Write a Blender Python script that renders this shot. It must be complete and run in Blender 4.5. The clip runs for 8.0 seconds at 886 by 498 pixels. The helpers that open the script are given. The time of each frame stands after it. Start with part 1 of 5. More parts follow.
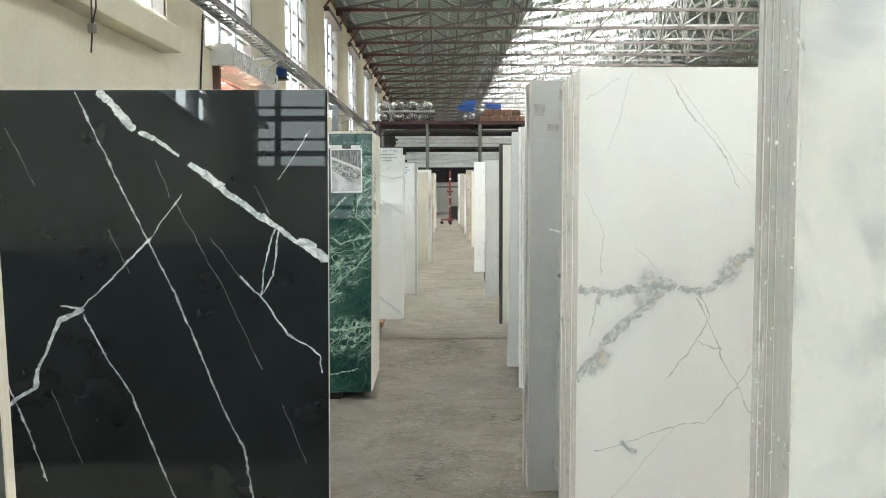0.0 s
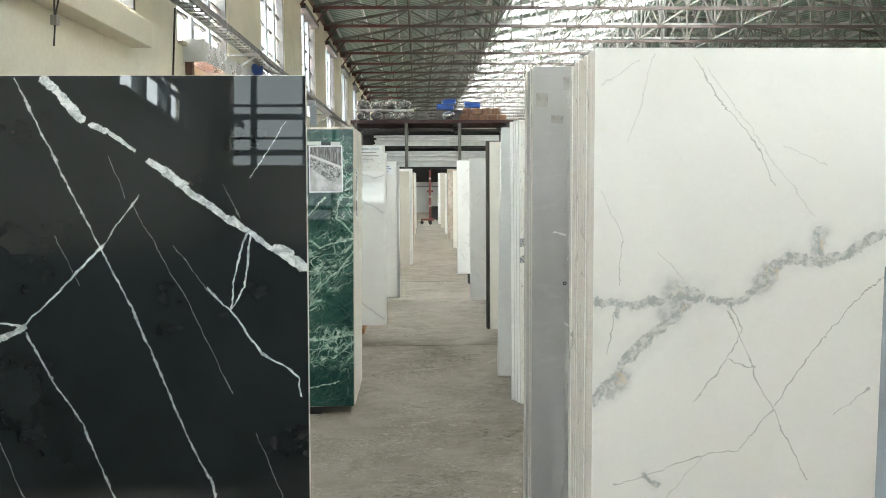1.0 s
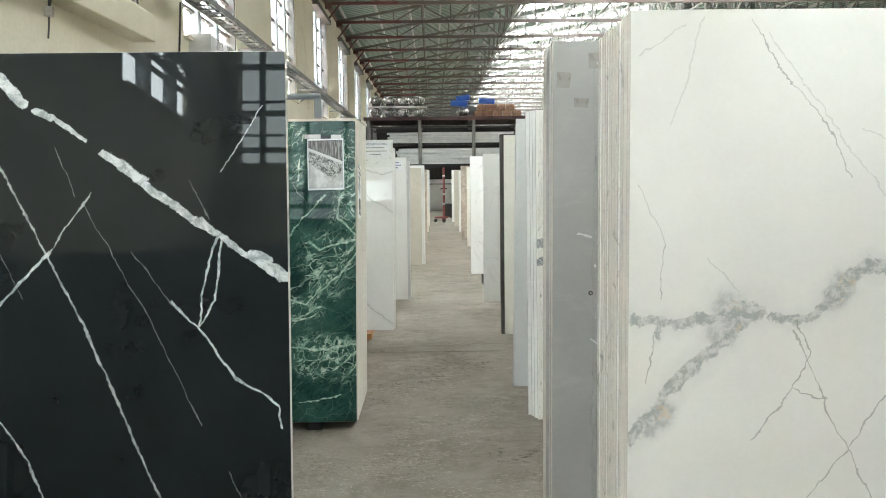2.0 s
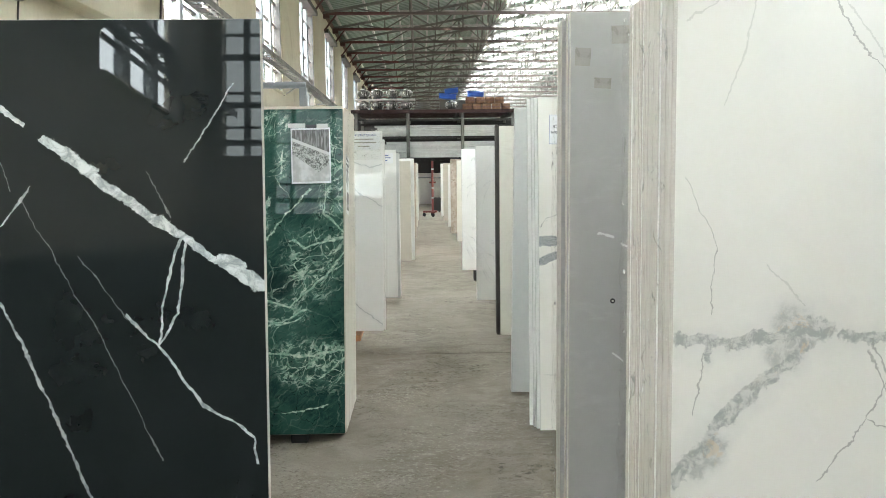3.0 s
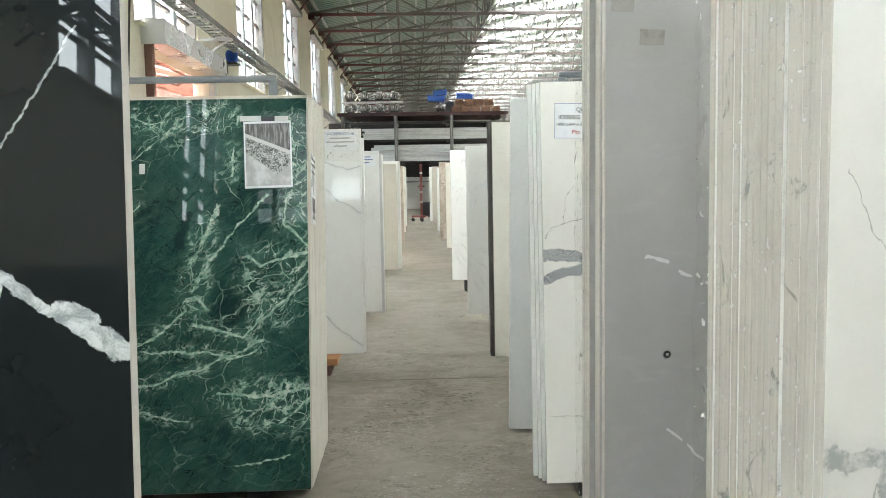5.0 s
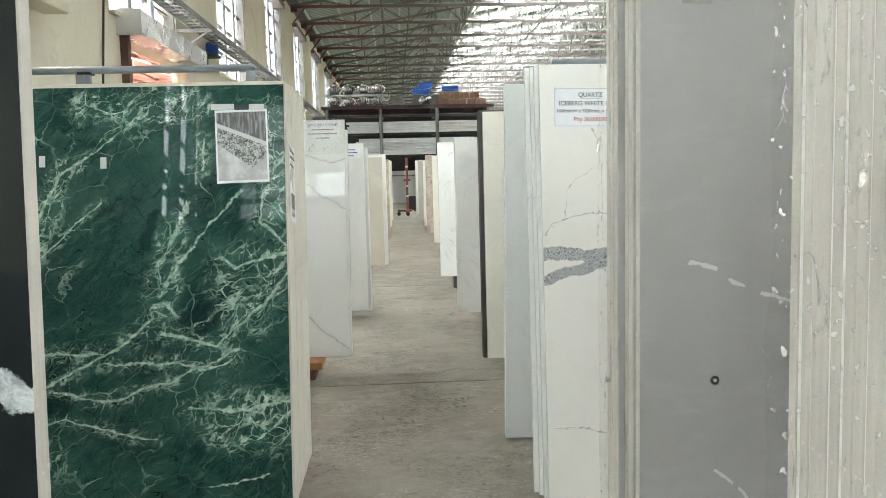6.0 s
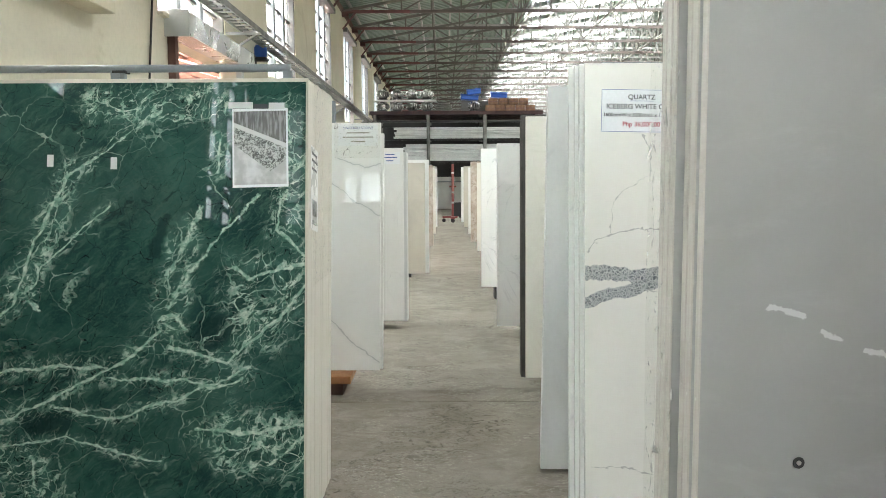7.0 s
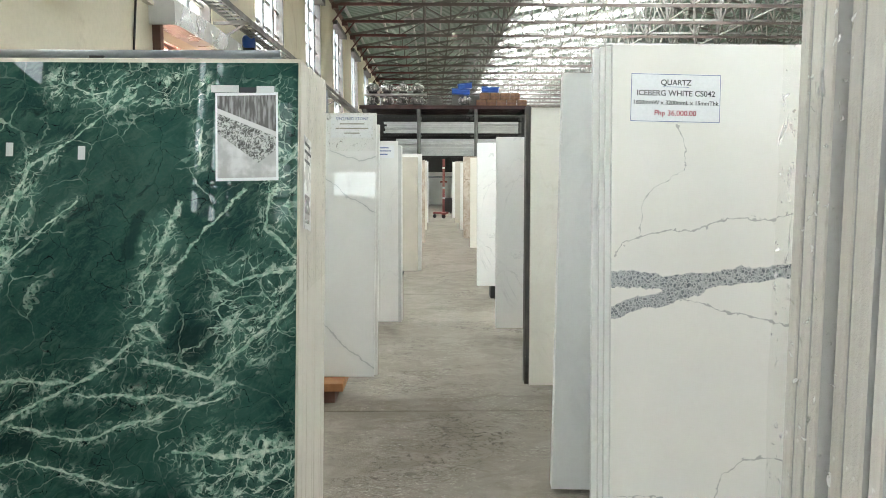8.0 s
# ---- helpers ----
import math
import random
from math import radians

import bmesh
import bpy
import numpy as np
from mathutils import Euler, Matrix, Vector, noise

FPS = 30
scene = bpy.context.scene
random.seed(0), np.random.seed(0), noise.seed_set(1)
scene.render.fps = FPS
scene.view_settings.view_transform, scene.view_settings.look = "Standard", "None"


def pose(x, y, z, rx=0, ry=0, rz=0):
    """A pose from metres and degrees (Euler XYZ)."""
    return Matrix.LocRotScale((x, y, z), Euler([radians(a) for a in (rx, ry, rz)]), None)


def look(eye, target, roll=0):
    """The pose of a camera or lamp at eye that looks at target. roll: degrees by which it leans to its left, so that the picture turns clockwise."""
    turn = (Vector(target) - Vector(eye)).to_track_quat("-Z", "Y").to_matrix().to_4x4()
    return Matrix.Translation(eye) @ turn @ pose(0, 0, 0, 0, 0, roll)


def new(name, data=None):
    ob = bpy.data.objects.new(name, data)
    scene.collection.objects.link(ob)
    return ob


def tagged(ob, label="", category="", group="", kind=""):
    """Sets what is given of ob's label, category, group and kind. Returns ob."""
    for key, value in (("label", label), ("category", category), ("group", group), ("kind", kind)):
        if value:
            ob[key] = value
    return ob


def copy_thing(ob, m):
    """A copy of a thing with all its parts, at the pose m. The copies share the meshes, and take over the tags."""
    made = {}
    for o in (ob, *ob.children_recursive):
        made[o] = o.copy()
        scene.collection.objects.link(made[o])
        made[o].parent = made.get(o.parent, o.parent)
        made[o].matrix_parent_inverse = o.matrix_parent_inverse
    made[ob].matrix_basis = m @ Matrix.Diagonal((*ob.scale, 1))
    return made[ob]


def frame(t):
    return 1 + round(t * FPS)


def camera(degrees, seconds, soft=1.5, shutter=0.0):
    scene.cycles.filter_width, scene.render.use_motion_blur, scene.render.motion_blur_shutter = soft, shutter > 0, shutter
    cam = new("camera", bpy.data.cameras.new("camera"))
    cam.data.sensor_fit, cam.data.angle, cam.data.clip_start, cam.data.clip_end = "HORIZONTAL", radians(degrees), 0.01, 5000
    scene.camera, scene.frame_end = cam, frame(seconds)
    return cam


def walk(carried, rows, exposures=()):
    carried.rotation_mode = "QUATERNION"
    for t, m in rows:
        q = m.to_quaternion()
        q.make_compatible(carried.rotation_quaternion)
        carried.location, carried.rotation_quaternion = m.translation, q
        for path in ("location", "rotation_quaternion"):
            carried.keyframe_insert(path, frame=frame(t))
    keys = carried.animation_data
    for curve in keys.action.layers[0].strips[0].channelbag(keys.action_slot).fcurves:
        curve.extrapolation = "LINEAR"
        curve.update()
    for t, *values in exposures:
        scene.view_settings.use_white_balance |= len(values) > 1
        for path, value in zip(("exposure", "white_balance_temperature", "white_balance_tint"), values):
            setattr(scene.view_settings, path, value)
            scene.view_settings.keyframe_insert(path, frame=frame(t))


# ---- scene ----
cam = camera(59.6, 8.0, soft=0.8)
PATH = [
    (0, (0.18, 0.194, 1.305), (0.189, 2.187, 1.136), -0.1),
    (0.5, (0.144, 0.364, 1.309), (0.199, 2.356, 1.142), -0.2),
    (1, (0.134, 0.497, 1.3), (0.198, 2.489, 1.13), -0.3),
    (1.5, (0.163, 0.682, 1.292), (0.202, 2.674, 1.124), -0.2),
    (2.8, (0.174, 1.093, 1.289), (0.192, 3.084, 1.097), -1.0),
    (3, (0.14, 1.15, 1.286), (0.197, 3.14, 1.094), -0.6),
    (3.5, (0.138, 1.284, 1.278), (0.236, 3.27, 1.063), -0.8),
    (4, (0.187, 1.461, 1.28), (0.275, 3.449, 1.085), -0.6),
    (4.2, (0.218, 1.533, 1.276), (0.281, 3.524, 1.097), -0.6),
    (5.5, (0.164, 1.911, 1.274), (0.268, 3.899, 1.084), -1.3),
    (6, (0.173, 2.037, 1.271), (0.291, 4.024, 1.072), -1.4),
    (6.5, (0.222, 2.194, 1.277), (0.292, 4.184, 1.092), -0.8),
    (7, (0.239, 2.289, 1.274), (0.238, 4.281, 1.093), -0.3),
    (7.5, (0.216, 2.401, 1.26), (0.209, 4.392, 1.075), 0.0),
    (8, (0.178, 2.568, 1.27), (0.207, 4.559, 1.077), 0.1),
]
EXPOSURE = 4.45
walk(cam, [(t, look(eye, target, roll)) for t, eye, target, roll in PATH], [(0, EXPOSURE, 6600, 7), (8, EXPOSURE, 6600, 7)])

# ---- light ----
SKY = 0.4
world = bpy.data.worlds.new("overcast_sky")
scene.world = world
world.use_nodes = True
wn = world.node_tree
sky = wn.nodes.new("ShaderNodeTexSky")
sky.sky_type = "NISHITA"
sky.sun_disc = False
sky.sun_elevation = radians(75)
sky.sun_rotation = radians(-60)
sky.dust_density = 4.0
pale = wn.nodes.new("ShaderNodeHueSaturation")
pale.inputs["Saturation"].default_value = 0.12
wn.links.new(sky.outputs[0], pale.inputs["Color"])
wn.links.new(pale.outputs[0], wn.nodes["Background"].inputs[0])
wn.nodes["Background"].inputs[1].default_value = SKY
sun_data = bpy.data.lights.new("sun", "SUN")
sun_data.energy = 1.0
sun_data.angle = radians(20)
sun_data.color = (1.0, 0.97, 0.92)
sun = new("sun", sun_data)
sun.matrix_world = look((-12, 16, 40), (-2, 20, 0))

# ---- materials ----


class Nodes:
    """A short hand for one node tree."""

    def __init__(self, name):
        self.mat = bpy.data.materials.new(name)
        self.mat.use_nodes = True
        self.tree = self.mat.node_tree
        self.bsdf = self.tree.nodes["Principled BSDF"]
        self.obj = self.tree.nodes.new("ShaderNodeTexCoord").outputs["Object"]

    def put(self, socket, value):
        if isinstance(value, bpy.types.NodeSocket):
            self.tree.links.new(value, socket)
        elif isinstance(value, (tuple, list)) and len(value) == 3 and socket.type == "RGBA":
            socket.default_value = (*value, 1)
        else:
            socket.default_value = value

    def math(self, op, a, b=0.0, c=0.0, clamp=False):
        n = self.tree.nodes.new("ShaderNodeMath")
        n.operation, n.use_clamp = op, clamp
        for i, v in enumerate((a, b, c)):
            self.put(n.inputs[i], v)
        return n.outputs[0]

    def vec(self, op, a, b=(0, 0, 0), scale=None):
        n = self.tree.nodes.new("ShaderNodeVectorMath")
        n.operation = op
        self.put(n.inputs[0], a)
        self.put(n.inputs[1], b)
        if scale is not None:
            self.put(n.inputs["Scale"], scale)
        return n.outputs["Value"] if op in ("DOT_PRODUCT", "LENGTH") else n.outputs["Vector"]

    def noise(self, scale, detail=4, rough=0.55, distort=0.0, at=None, colour=False):
        n = self.tree.nodes.new("ShaderNodeTexNoise")
        self.put(n.inputs["Vector"], at or self.obj)
        for k, v in (("Scale", scale), ("Detail", detail), ("Roughness", rough), ("Distortion", distort)):
            n.inputs[k].default_value = v
        return n.outputs["Color" if colour else "Fac"]

    def cells(self, scale, at=None):
        n = self.tree.nodes.new("ShaderNodeTexVoronoi")
        n.feature = "DISTANCE_TO_EDGE"
        self.put(n.inputs["Vector"], at or self.obj)
        n.inputs["Scale"].default_value = scale
        return n.outputs["Distance"]

    def map(self, v, a, b, to=(0, 1), smooth=True):
        n = self.tree.nodes.new("ShaderNodeMapRange")
        n.interpolation_type = "SMOOTHSTEP" if smooth else "LINEAR"
        for k, x in (("Value", v), ("From Min", a), ("From Max", b), ("To Min", to[0]), ("To Max", to[1])):
            self.put(n.inputs[k], x)
        return n.outputs[0]

    def mix(self, fac, a, b, blend="MIX"):
        n = self.tree.nodes.new("ShaderNodeMix")
        n.data_type, n.blend_type = "RGBA", blend
        self.put(n.inputs[0], fac)
        self.put(n.inputs[6], a)
        self.put(n.inputs[7], b)
        return n.outputs[2]

    def stretch(self, s):
        return self.vec("MULTIPLY", self.obj, s)

    def warp(self, amount, scale, detail=5, at=None):
        c = self.noise(scale, detail, 0.6, at=at, colour=True)
        d = self.vec("SUBTRACT", c, (0.5, 0.5, 0.5))
        return self.vec("ADD", at or self.obj, self.vec("SCALE", d, scale=amount))

    def turned(self, v, degrees):
        n = self.tree.nodes.new("ShaderNodeVectorRotate")
        n.rotation_type = "Y_AXIS"
        self.put(n.inputs["Vector"], v)
        n.inputs["Angle"].default_value = radians(degrees)
        return n.outputs[0]

    def height(self):
        n = self.tree.nodes.new("ShaderNodeSeparateXYZ")
        self.put(n.inputs[0], self.obj)
        return n.outputs[2]

    def bump(self, height, strength=0.2, distance=0.01):
        n = self.tree.nodes.new("ShaderNodeBump")
        n.inputs["Strength"].default_value, n.inputs["Distance"].default_value = strength, distance
        self.put(n.inputs["Height"], height)
        self.put(self.bsdf.inputs["Normal"], n.outputs[0])

    def veins(self, p, lines):
        """Least of distance / half width to bent lines in the slab's plane. lines: (half width, (x, z), (x, z), ...)."""
        best = None
        for w, *pts in lines:
            for (ax, az), (bx, bz) in zip(pts, pts[1:]):
                length = max(math.hypot(bx - ax, bz - az), 1e-4)
                ux, uz = (bx - ax) / length, (bz - az) / length
                mx, mz = (ax + bx) / 2, (az + bz) / 2
                along = self.math("SUBTRACT", self.vec("DOT_PRODUCT", p, (ux / w, 0, uz / w)), (mx * ux + mz * uz) / w)
                along = self.math("SUBTRACT", self.math("ABSOLUTE", along), length / (2 * w) - 0.4)
                across = self.math("SUBTRACT", self.vec("DOT_PRODUCT", p, (-uz / w, 0, ux / w)), (mz * ux - mx * uz) / w)
                if w > 0.011:
                    past = self.math("MAXIMUM", along, 0.0)
                    d = self.math("SQRT", self.math("MULTIPLY_ADD", past, past, self.math("MULTIPLY", across, across)))
                else:
                    d = self.math("MAXIMUM", self.math("ABSOLUTE", across), along)
                best = d if best is None else self.math("MINIMUM", best, d)
        return best

    def done(self, colour, rough=0.5, metal=0.0, spec=0.5):
        self.put(self.bsdf.inputs["Base Color"], colour)
        self.put(self.bsdf.inputs["Roughness"], rough)
        self.bsdf.inputs["Metallic"].default_value = metal
        self.bsdf.inputs["Specular IOR Level"].default_value = spec
        return self.mat


def painted(name, a, b, rough=0.6, scale=3.0, bump=0.1, metal=0.0, dirt=None):
    """Paint, plaster, metal or wood: two tones at two scales, with a fine relief."""
    n = Nodes(name)
    big = n.map(n.noise(scale, 5, 0.6, 0.4), 0.3, 0.7)
    fine = n.noise(scale * 25, 3)
    c = n.mix(big, a, b)
    c = n.mix(n.map(fine, 0.35, 0.75, (0, 0.25)), c, tuple(x * 0.75 for x in a))
    if dirt:
        c = n.mix(n.map(n.noise(scale * 0.7, 6, 0.7, 1.0), 0.56, 0.72, (0, 0.7)), c, dirt)
    n.bump(fine, bump, 0.004)
    return n.done(c, n.map(big, 0, 1, (rough * 0.85, min(1, rough * 1.15))), metal)


def local(lines, ox, oz, c=1.0):
    """Lines in the plan's metres, laid into a slab's own axes."""
    return [(w, *[(x - ox, (z - oz) / c) for x, z in pts]) for w, *pts in lines]


def black_marble():
    n = Nodes("black_marble")
    thick = local([
        (0.020, (-0.98, 1.62), (-0.93, 1.57), (-0.86, 1.49)), (0.014, (-0.84, 1.48), (-0.79, 1.46)), (0.007, (-0.79, 1.46), (-0.71, 1.40)),
        (0.010, (-0.67, 1.37), (-0.62, 1.34)), (0.016, (-0.62, 1.34), (-0.47, 1.22), (-0.38, 1.16)), (0.012, (-0.38, 1.16), (-0.3, 1.1)), (0.016, (-0.3, 1.1), (-0.2, 1.05)),
        (0.020, (-0.30, 1.11), (-0.25, 1.09))], -0.20, 0.05)
    medium = local([
        (0.010, (-1.04, 0.88), (-1.12, 0.84), (-1.19, 0.69), (-1.21, 0.61), (-1.31, 0.54), (-1.5, 0.42)),
        (0.0043, (-0.81, 1.12), (-0.93, 1.0), (-1.04, 0.88), (-1.12, 0.89)),
        (0.0043, (-0.38, 1.16), (-0.41, 1.06), (-0.43, 0.92)), (0.0037, (-0.37, 1.15), (-0.39, 0.99), (-0.43, 0.92)),
        (0.0043, (-0.5, 0.99), (-0.43, 0.92), (-0.34, 0.79), (-0.23, 0.72), (-0.225, 0.66))], -0.20, 0.05)
    thin = local([
        (0.0026, (-1.06, 1.62), (-1.0, 1.49), (-0.93, 1.34), (-0.81, 1.1)),
        (0.0030, (-0.81, 1.1), (-0.73, 0.94), (-0.65, 0.75), (-0.57, 0.55), (-0.49, 0.39), (-0.46, 0.2)),
        (0.0028, (-1.04, 0.86), (-0.96, 0.71), (-0.88, 0.59), (-0.8, 0.39), (-0.71, 0.18)),
        (0.0019, (-0.7, 1.27), (-0.81, 1.12)), (0.0025, (-1.31, 0.64), (-1.24, 0.48), (-1.17, 0.29)),
        (0.0017, (-0.26, 1.49), (-0.37, 1.32))], -0.20, 0.05)
    hair = local([
        (0.0012, (-0.72, 1.24), (-0.66, 1.13), (-0.56, 0.95), (-0.43, 0.67)), (0.0012, (-0.79, 1.39), (-0.74, 1.26)),
        (0.0012, (-0.95, 1.15), (-0.88, 1.0)), (0.0012, (-0.6, 1.12), (-0.5, 0.98)), (0.0012, (-0.45, 1.3), (-0.4, 1.2)),
        (0.0012, (-1.15, 0.6), (-1.05, 0.35)), (0.0012, (-0.36, 0.55), (-0.28, 0.35)), (0.0012, (-1.3, 1.5), (-1.2, 1.3))], -0.20, 0.05)
    p = n.warp(0.007, 70.0, 5, n.warp(0.034, 10.0, 7))
    q = n.warp(0.010, 90.0, 5, n.warp(0.018, 18.0, 5))
    gap = n.map(n.noise(11, 4, 0.6), 0.3, 0.7, (0.5, 2.0), False)
    rag = n.noise(85, 6, 0.78)
    v1 = n.math("MULTIPLY", n.veins(p, thick), n.map(n.noise(12, 6, 0.65), 0.3, 0.7, (0.5, 2.0), False))
    v2 = n.math("MULTIPLY", n.veins(p, medium), gap)
    v3 = n.math("MULTIPLY", n.veins(q, thin), n.map(n.noise(26, 4, 0.65), 0.32, 0.68, (0.4, 2.0), False))
    v4 = n.math("MULTIPLY", n.veins(q, hair), n.map(n.noise(14, 3), 0.3, 0.7, (0.7, 2.6), False))
    m1 = n.map(n.math("ADD", v1, n.math("MULTIPLY", rag, 0.8)), 1.15, 1.4, (1, 0))
    m2 = n.map(n.math("ADD", v2, n.math("MULTIPLY", rag, 0.9)), 1.15, 1.5, (0.95, 0))
    m3 = n.map(n.math("ADD", v3, n.math("MULTIPLY", rag, 0.7)), 1.0, 1.9, (0.75, 0))
    m4 = n.map(v4, 0.8, 1.9, (0.32, 0))
    m = n.math("MAXIMUM", n.math("MAXIMUM", m1, m2), n.math("MAXIMUM", m3, m4))
    base = n.mix(n.map(n.noise(3, 5, 0.6), 0.35, 0.7), (0.0095, 0.0125, 0.0125), (0.0125, 0.016, 0.0165))
    specks = n.map(n.noise(45, 3, 0.6), 0.74, 0.8, (0, 0.25))
    base = n.mix(specks, base, (0.2, 0.21, 0.2))
    white = n.mix(n.map(n.noise(30, 7, 0.75, 0.6), 0.38, 0.60), (0.30, 0.33, 0.34), (0.68, 0.71, 0.71))
    return n.done(n.mix(m, base, white), 0.015, 0.0, 0.42)


def white_quartz():
    n = Nodes("white_quartz")
    o = (0.60, 0.05)
    band = local([
        (0.018, (0.60, 0.98), (0.71, 0.965), (0.8, 0.98)), (0.034, (0.8, 0.98), (0.86, 1.01), (0.90, 0.99)),
        (0.016, (0.91, 0.985), (1.0, 0.97), (1.05, 1.02)), (0.026, (1.05, 1.02), (1.09, 1.07), (1.14, 1.09)),
        (0.020, (1.14, 1.09), (1.21, 1.09), (1.29, 1.1), (1.39, 1.16), (1.55, 1.14)), (0.014, (1.21, 1.18), (1.22, 1.11)),
        (0.020, (0.60, 0.70), (0.69, 0.81), (0.75, 0.88), (0.82, 0.93), (0.87, 1.0)), (0.012, (0.66, 0.97), (0.665, 0.93)),
        (0.010, (0.75, 0.5), (0.78, 0.46))], *o)
    thin = local([
        (0.0019, (0.86, 1.63), (0.94, 1.51), (1.05, 1.38), (1.09, 1.29)), (0.0020, (0.88, 0.7), (0.98, 0.84), (1.01, 0.9), (0.97, 0.97)),
        (0.0022, (0.97, 0.95), (1.01, 0.86), (1.09, 0.69), (1.14, 0.59), (1.2, 0.48)), (0.0022, (0.97, 0.82), (1.05, 0.79)),
        (0.0020, (0.66, 0.47), (0.76, 0.5), (0.92, 0.56), (1.0, 0.56), (1.09, 0.67), (1.12, 0.71)),
        (0.0022, (1.12, 0.71), (1.2, 0.83), (1.29, 0.94), (1.38, 1.03), (1.5, 1.1)), (0.0014, (0.66, 0.95), (0.64, 0.83)),
        (0.0012, (0.62, 1.27), (0.68, 1.15), (0.67, 1.02)), (0.0019, (1.36, 0.73), (1.27, 0.66))], *o)
    faint = local([(0.0012, (0.76, 1.63), (0.69, 1.4)), (0.0012, (0.78, 1.11), (0.85, 1.04)), (0.0012, (1.11, 1.4), (1.23, 1.34)),
                   (0.0012, (0.9, 1.6), (1.2, 1.2)), (0.0012, (0.7, 0.3), (0.9, 0.55)), (0.0012, (0.62, 1.55), (0.72, 1.62))], *o)
    cores = local([(0.050, (0.83, 1.02), (0.80, 0.93)), (0.042, (1.09, 1.06), (1.05, 1.01)), (0.030, (1.22, 1.17), (1.21, 1.10)), (0.030, (0.70, 0.78), (0.64, 0.72))], *o)
    p = n.warp(0.026, 36.0, 7, n.warp(0.060, 8.0, 7))
    q = n.warp(0.014, 60.0, 6, n.warp(0.045, 12.0, 7))
    rag = n.noise(34, 7, 0.72)
    core = n.math("ADD", n.veins(p, cores), n.math("MULTIPLY", n.noise(16, 6, 0.7), 0.9))
    b = n.math("MULTIPLY", n.veins(p, band), n.map(n.noise(9, 3), 0.3, 0.7, (0.65, 1.5), False))
    inner = n.map(n.math("ADD", b, n.math("MULTIPLY", rag, 1.8)), 1.45, 1.72, (0.9, 0))
    inner = n.math("MAXIMUM", inner, n.map(core, 0.95, 1.35, (0.6, 0)))
    halo = n.math("MAXIMUM", n.map(b, 0.4, 2.6, (0.26, 0)), n.map(core, 0.7, 2.0, (0.5, 0)))
    t = n.math("MULTIPLY", n.veins(q, thin), n.map(n.noise(20, 4, 0.6), 0.32, 0.68, (0.5, 3.2), False))
    tm = n.map(t, 0.6, 1.6, (0.70, 0))
    fm = n.map(n.veins(q, faint), 0.6, 1.8, (0.3, 0))
    base = n.mix(n.map(n.noise(2.2, 5), 0.35, 0.7), (0.80, 0.785, 0.75), (0.755, 0.74, 0.705))
    grey = n.mix(n.map(n.noise(38, 7, 0.74, 0.4), 0.42, 0.60), (0.36, 0.375, 0.37), (0.62, 0.62, 0.60))
    gold = n.math("MULTIPLY", n.map(n.noise(30, 6, 0.7, 0.6), 0.54, 0.62, (0, 0.75)), n.map(core, 1.6, 0.8, (0.1, 1.0)))
    grey = n.mix(gold, grey, (0.64, 0.50, 0.34))
    c = n.mix(halo, base, (0.52, 0.53, 0.52))
    c = n.mix(inner, c, grey)
    c = n.mix(n.math("MAXIMUM", tm, fm), c, (0.33, 0.33, 0.31))
    return n.done(c, 0.16)


def iceberg_quartz():
    n = Nodes("band_veined_quartz")
    o = (0.70, 0.06)
    band = local([
        (0.024, (0.69, 0.965), (0.79, 0.965), (0.91, 0.955), (1.04, 0.97), (1.17, 0.985), (1.5, 1.02), (2.0, 0.98)),
        (0.022, (0.69, 0.87), (0.79, 0.895), (0.87, 0.92), (0.97, 0.94))], *o)
    thin = local([
        (0.0036, (0.91, 0.91), (1.01, 0.88), (1.17, 0.84), (1.5, 0.78)),
        (0.0036, (0.71, 1.04), (0.75, 1.08), (0.87, 1.11), (0.95, 1.11), (1.03, 1.14), (1.17, 1.14), (1.5, 1.2)),
        (0.0018, (0.89, 1.41), (0.92, 1.34), (0.91, 1.28)), (0.0018, (0.81, 1.22), (0.79, 1.19), (0.79, 1.1)), (0.0012, (0.91, 1.28), (0.81, 1.22)),
        (0.0024, (1.0, 0.25), (1.03, 0.39), (1.09, 0.43), (1.15, 0.44), (1.4, 0.4)), (0.0018, (0.72, 0.33), (0.89, 0.31), (1.0, 0.3))], *o)
    p = n.warp(0.05, 12.0, 7)
    rag = n.noise(60, 5, 0.75)
    b = n.veins(p, band)
    inner = n.map(n.math("ADD", b, n.math("MULTIPLY", n.noise(40, 4), 0.6)), 1.1, 1.3, (1, 0))
    t = n.math("MULTIPLY", n.veins(n.warp(0.018, 55.0, 4, p), thin), n.map(n.noise(30, 5, 0.65), 0.36, 0.64, (0.3, 3.6), False))
    tm = n.map(n.math("ADD", t, n.math("MULTIPLY", rag, 0.6)), 0.9, 1.5, (0.7, 0))
    base = n.mix(n.map(n.noise(2.0, 4), 0.35, 0.7), (0.815, 0.795, 0.75), (0.775, 0.755, 0.71))
    grey = n.mix(n.map(n.cells(95, n.warp(0.02, 40)), 0.03, 0.16), (0.55, 0.55, 0.55), (0.13, 0.14, 0.16))
    c = n.mix(inner, base, n.mix(n.map(rag, 0.4, 0.65), grey, (0.45, 0.46, 0.46)))
    c = n.mix(tm, c, (0.33, 0.33, 0.32))
    return n.done(c, 0.2)


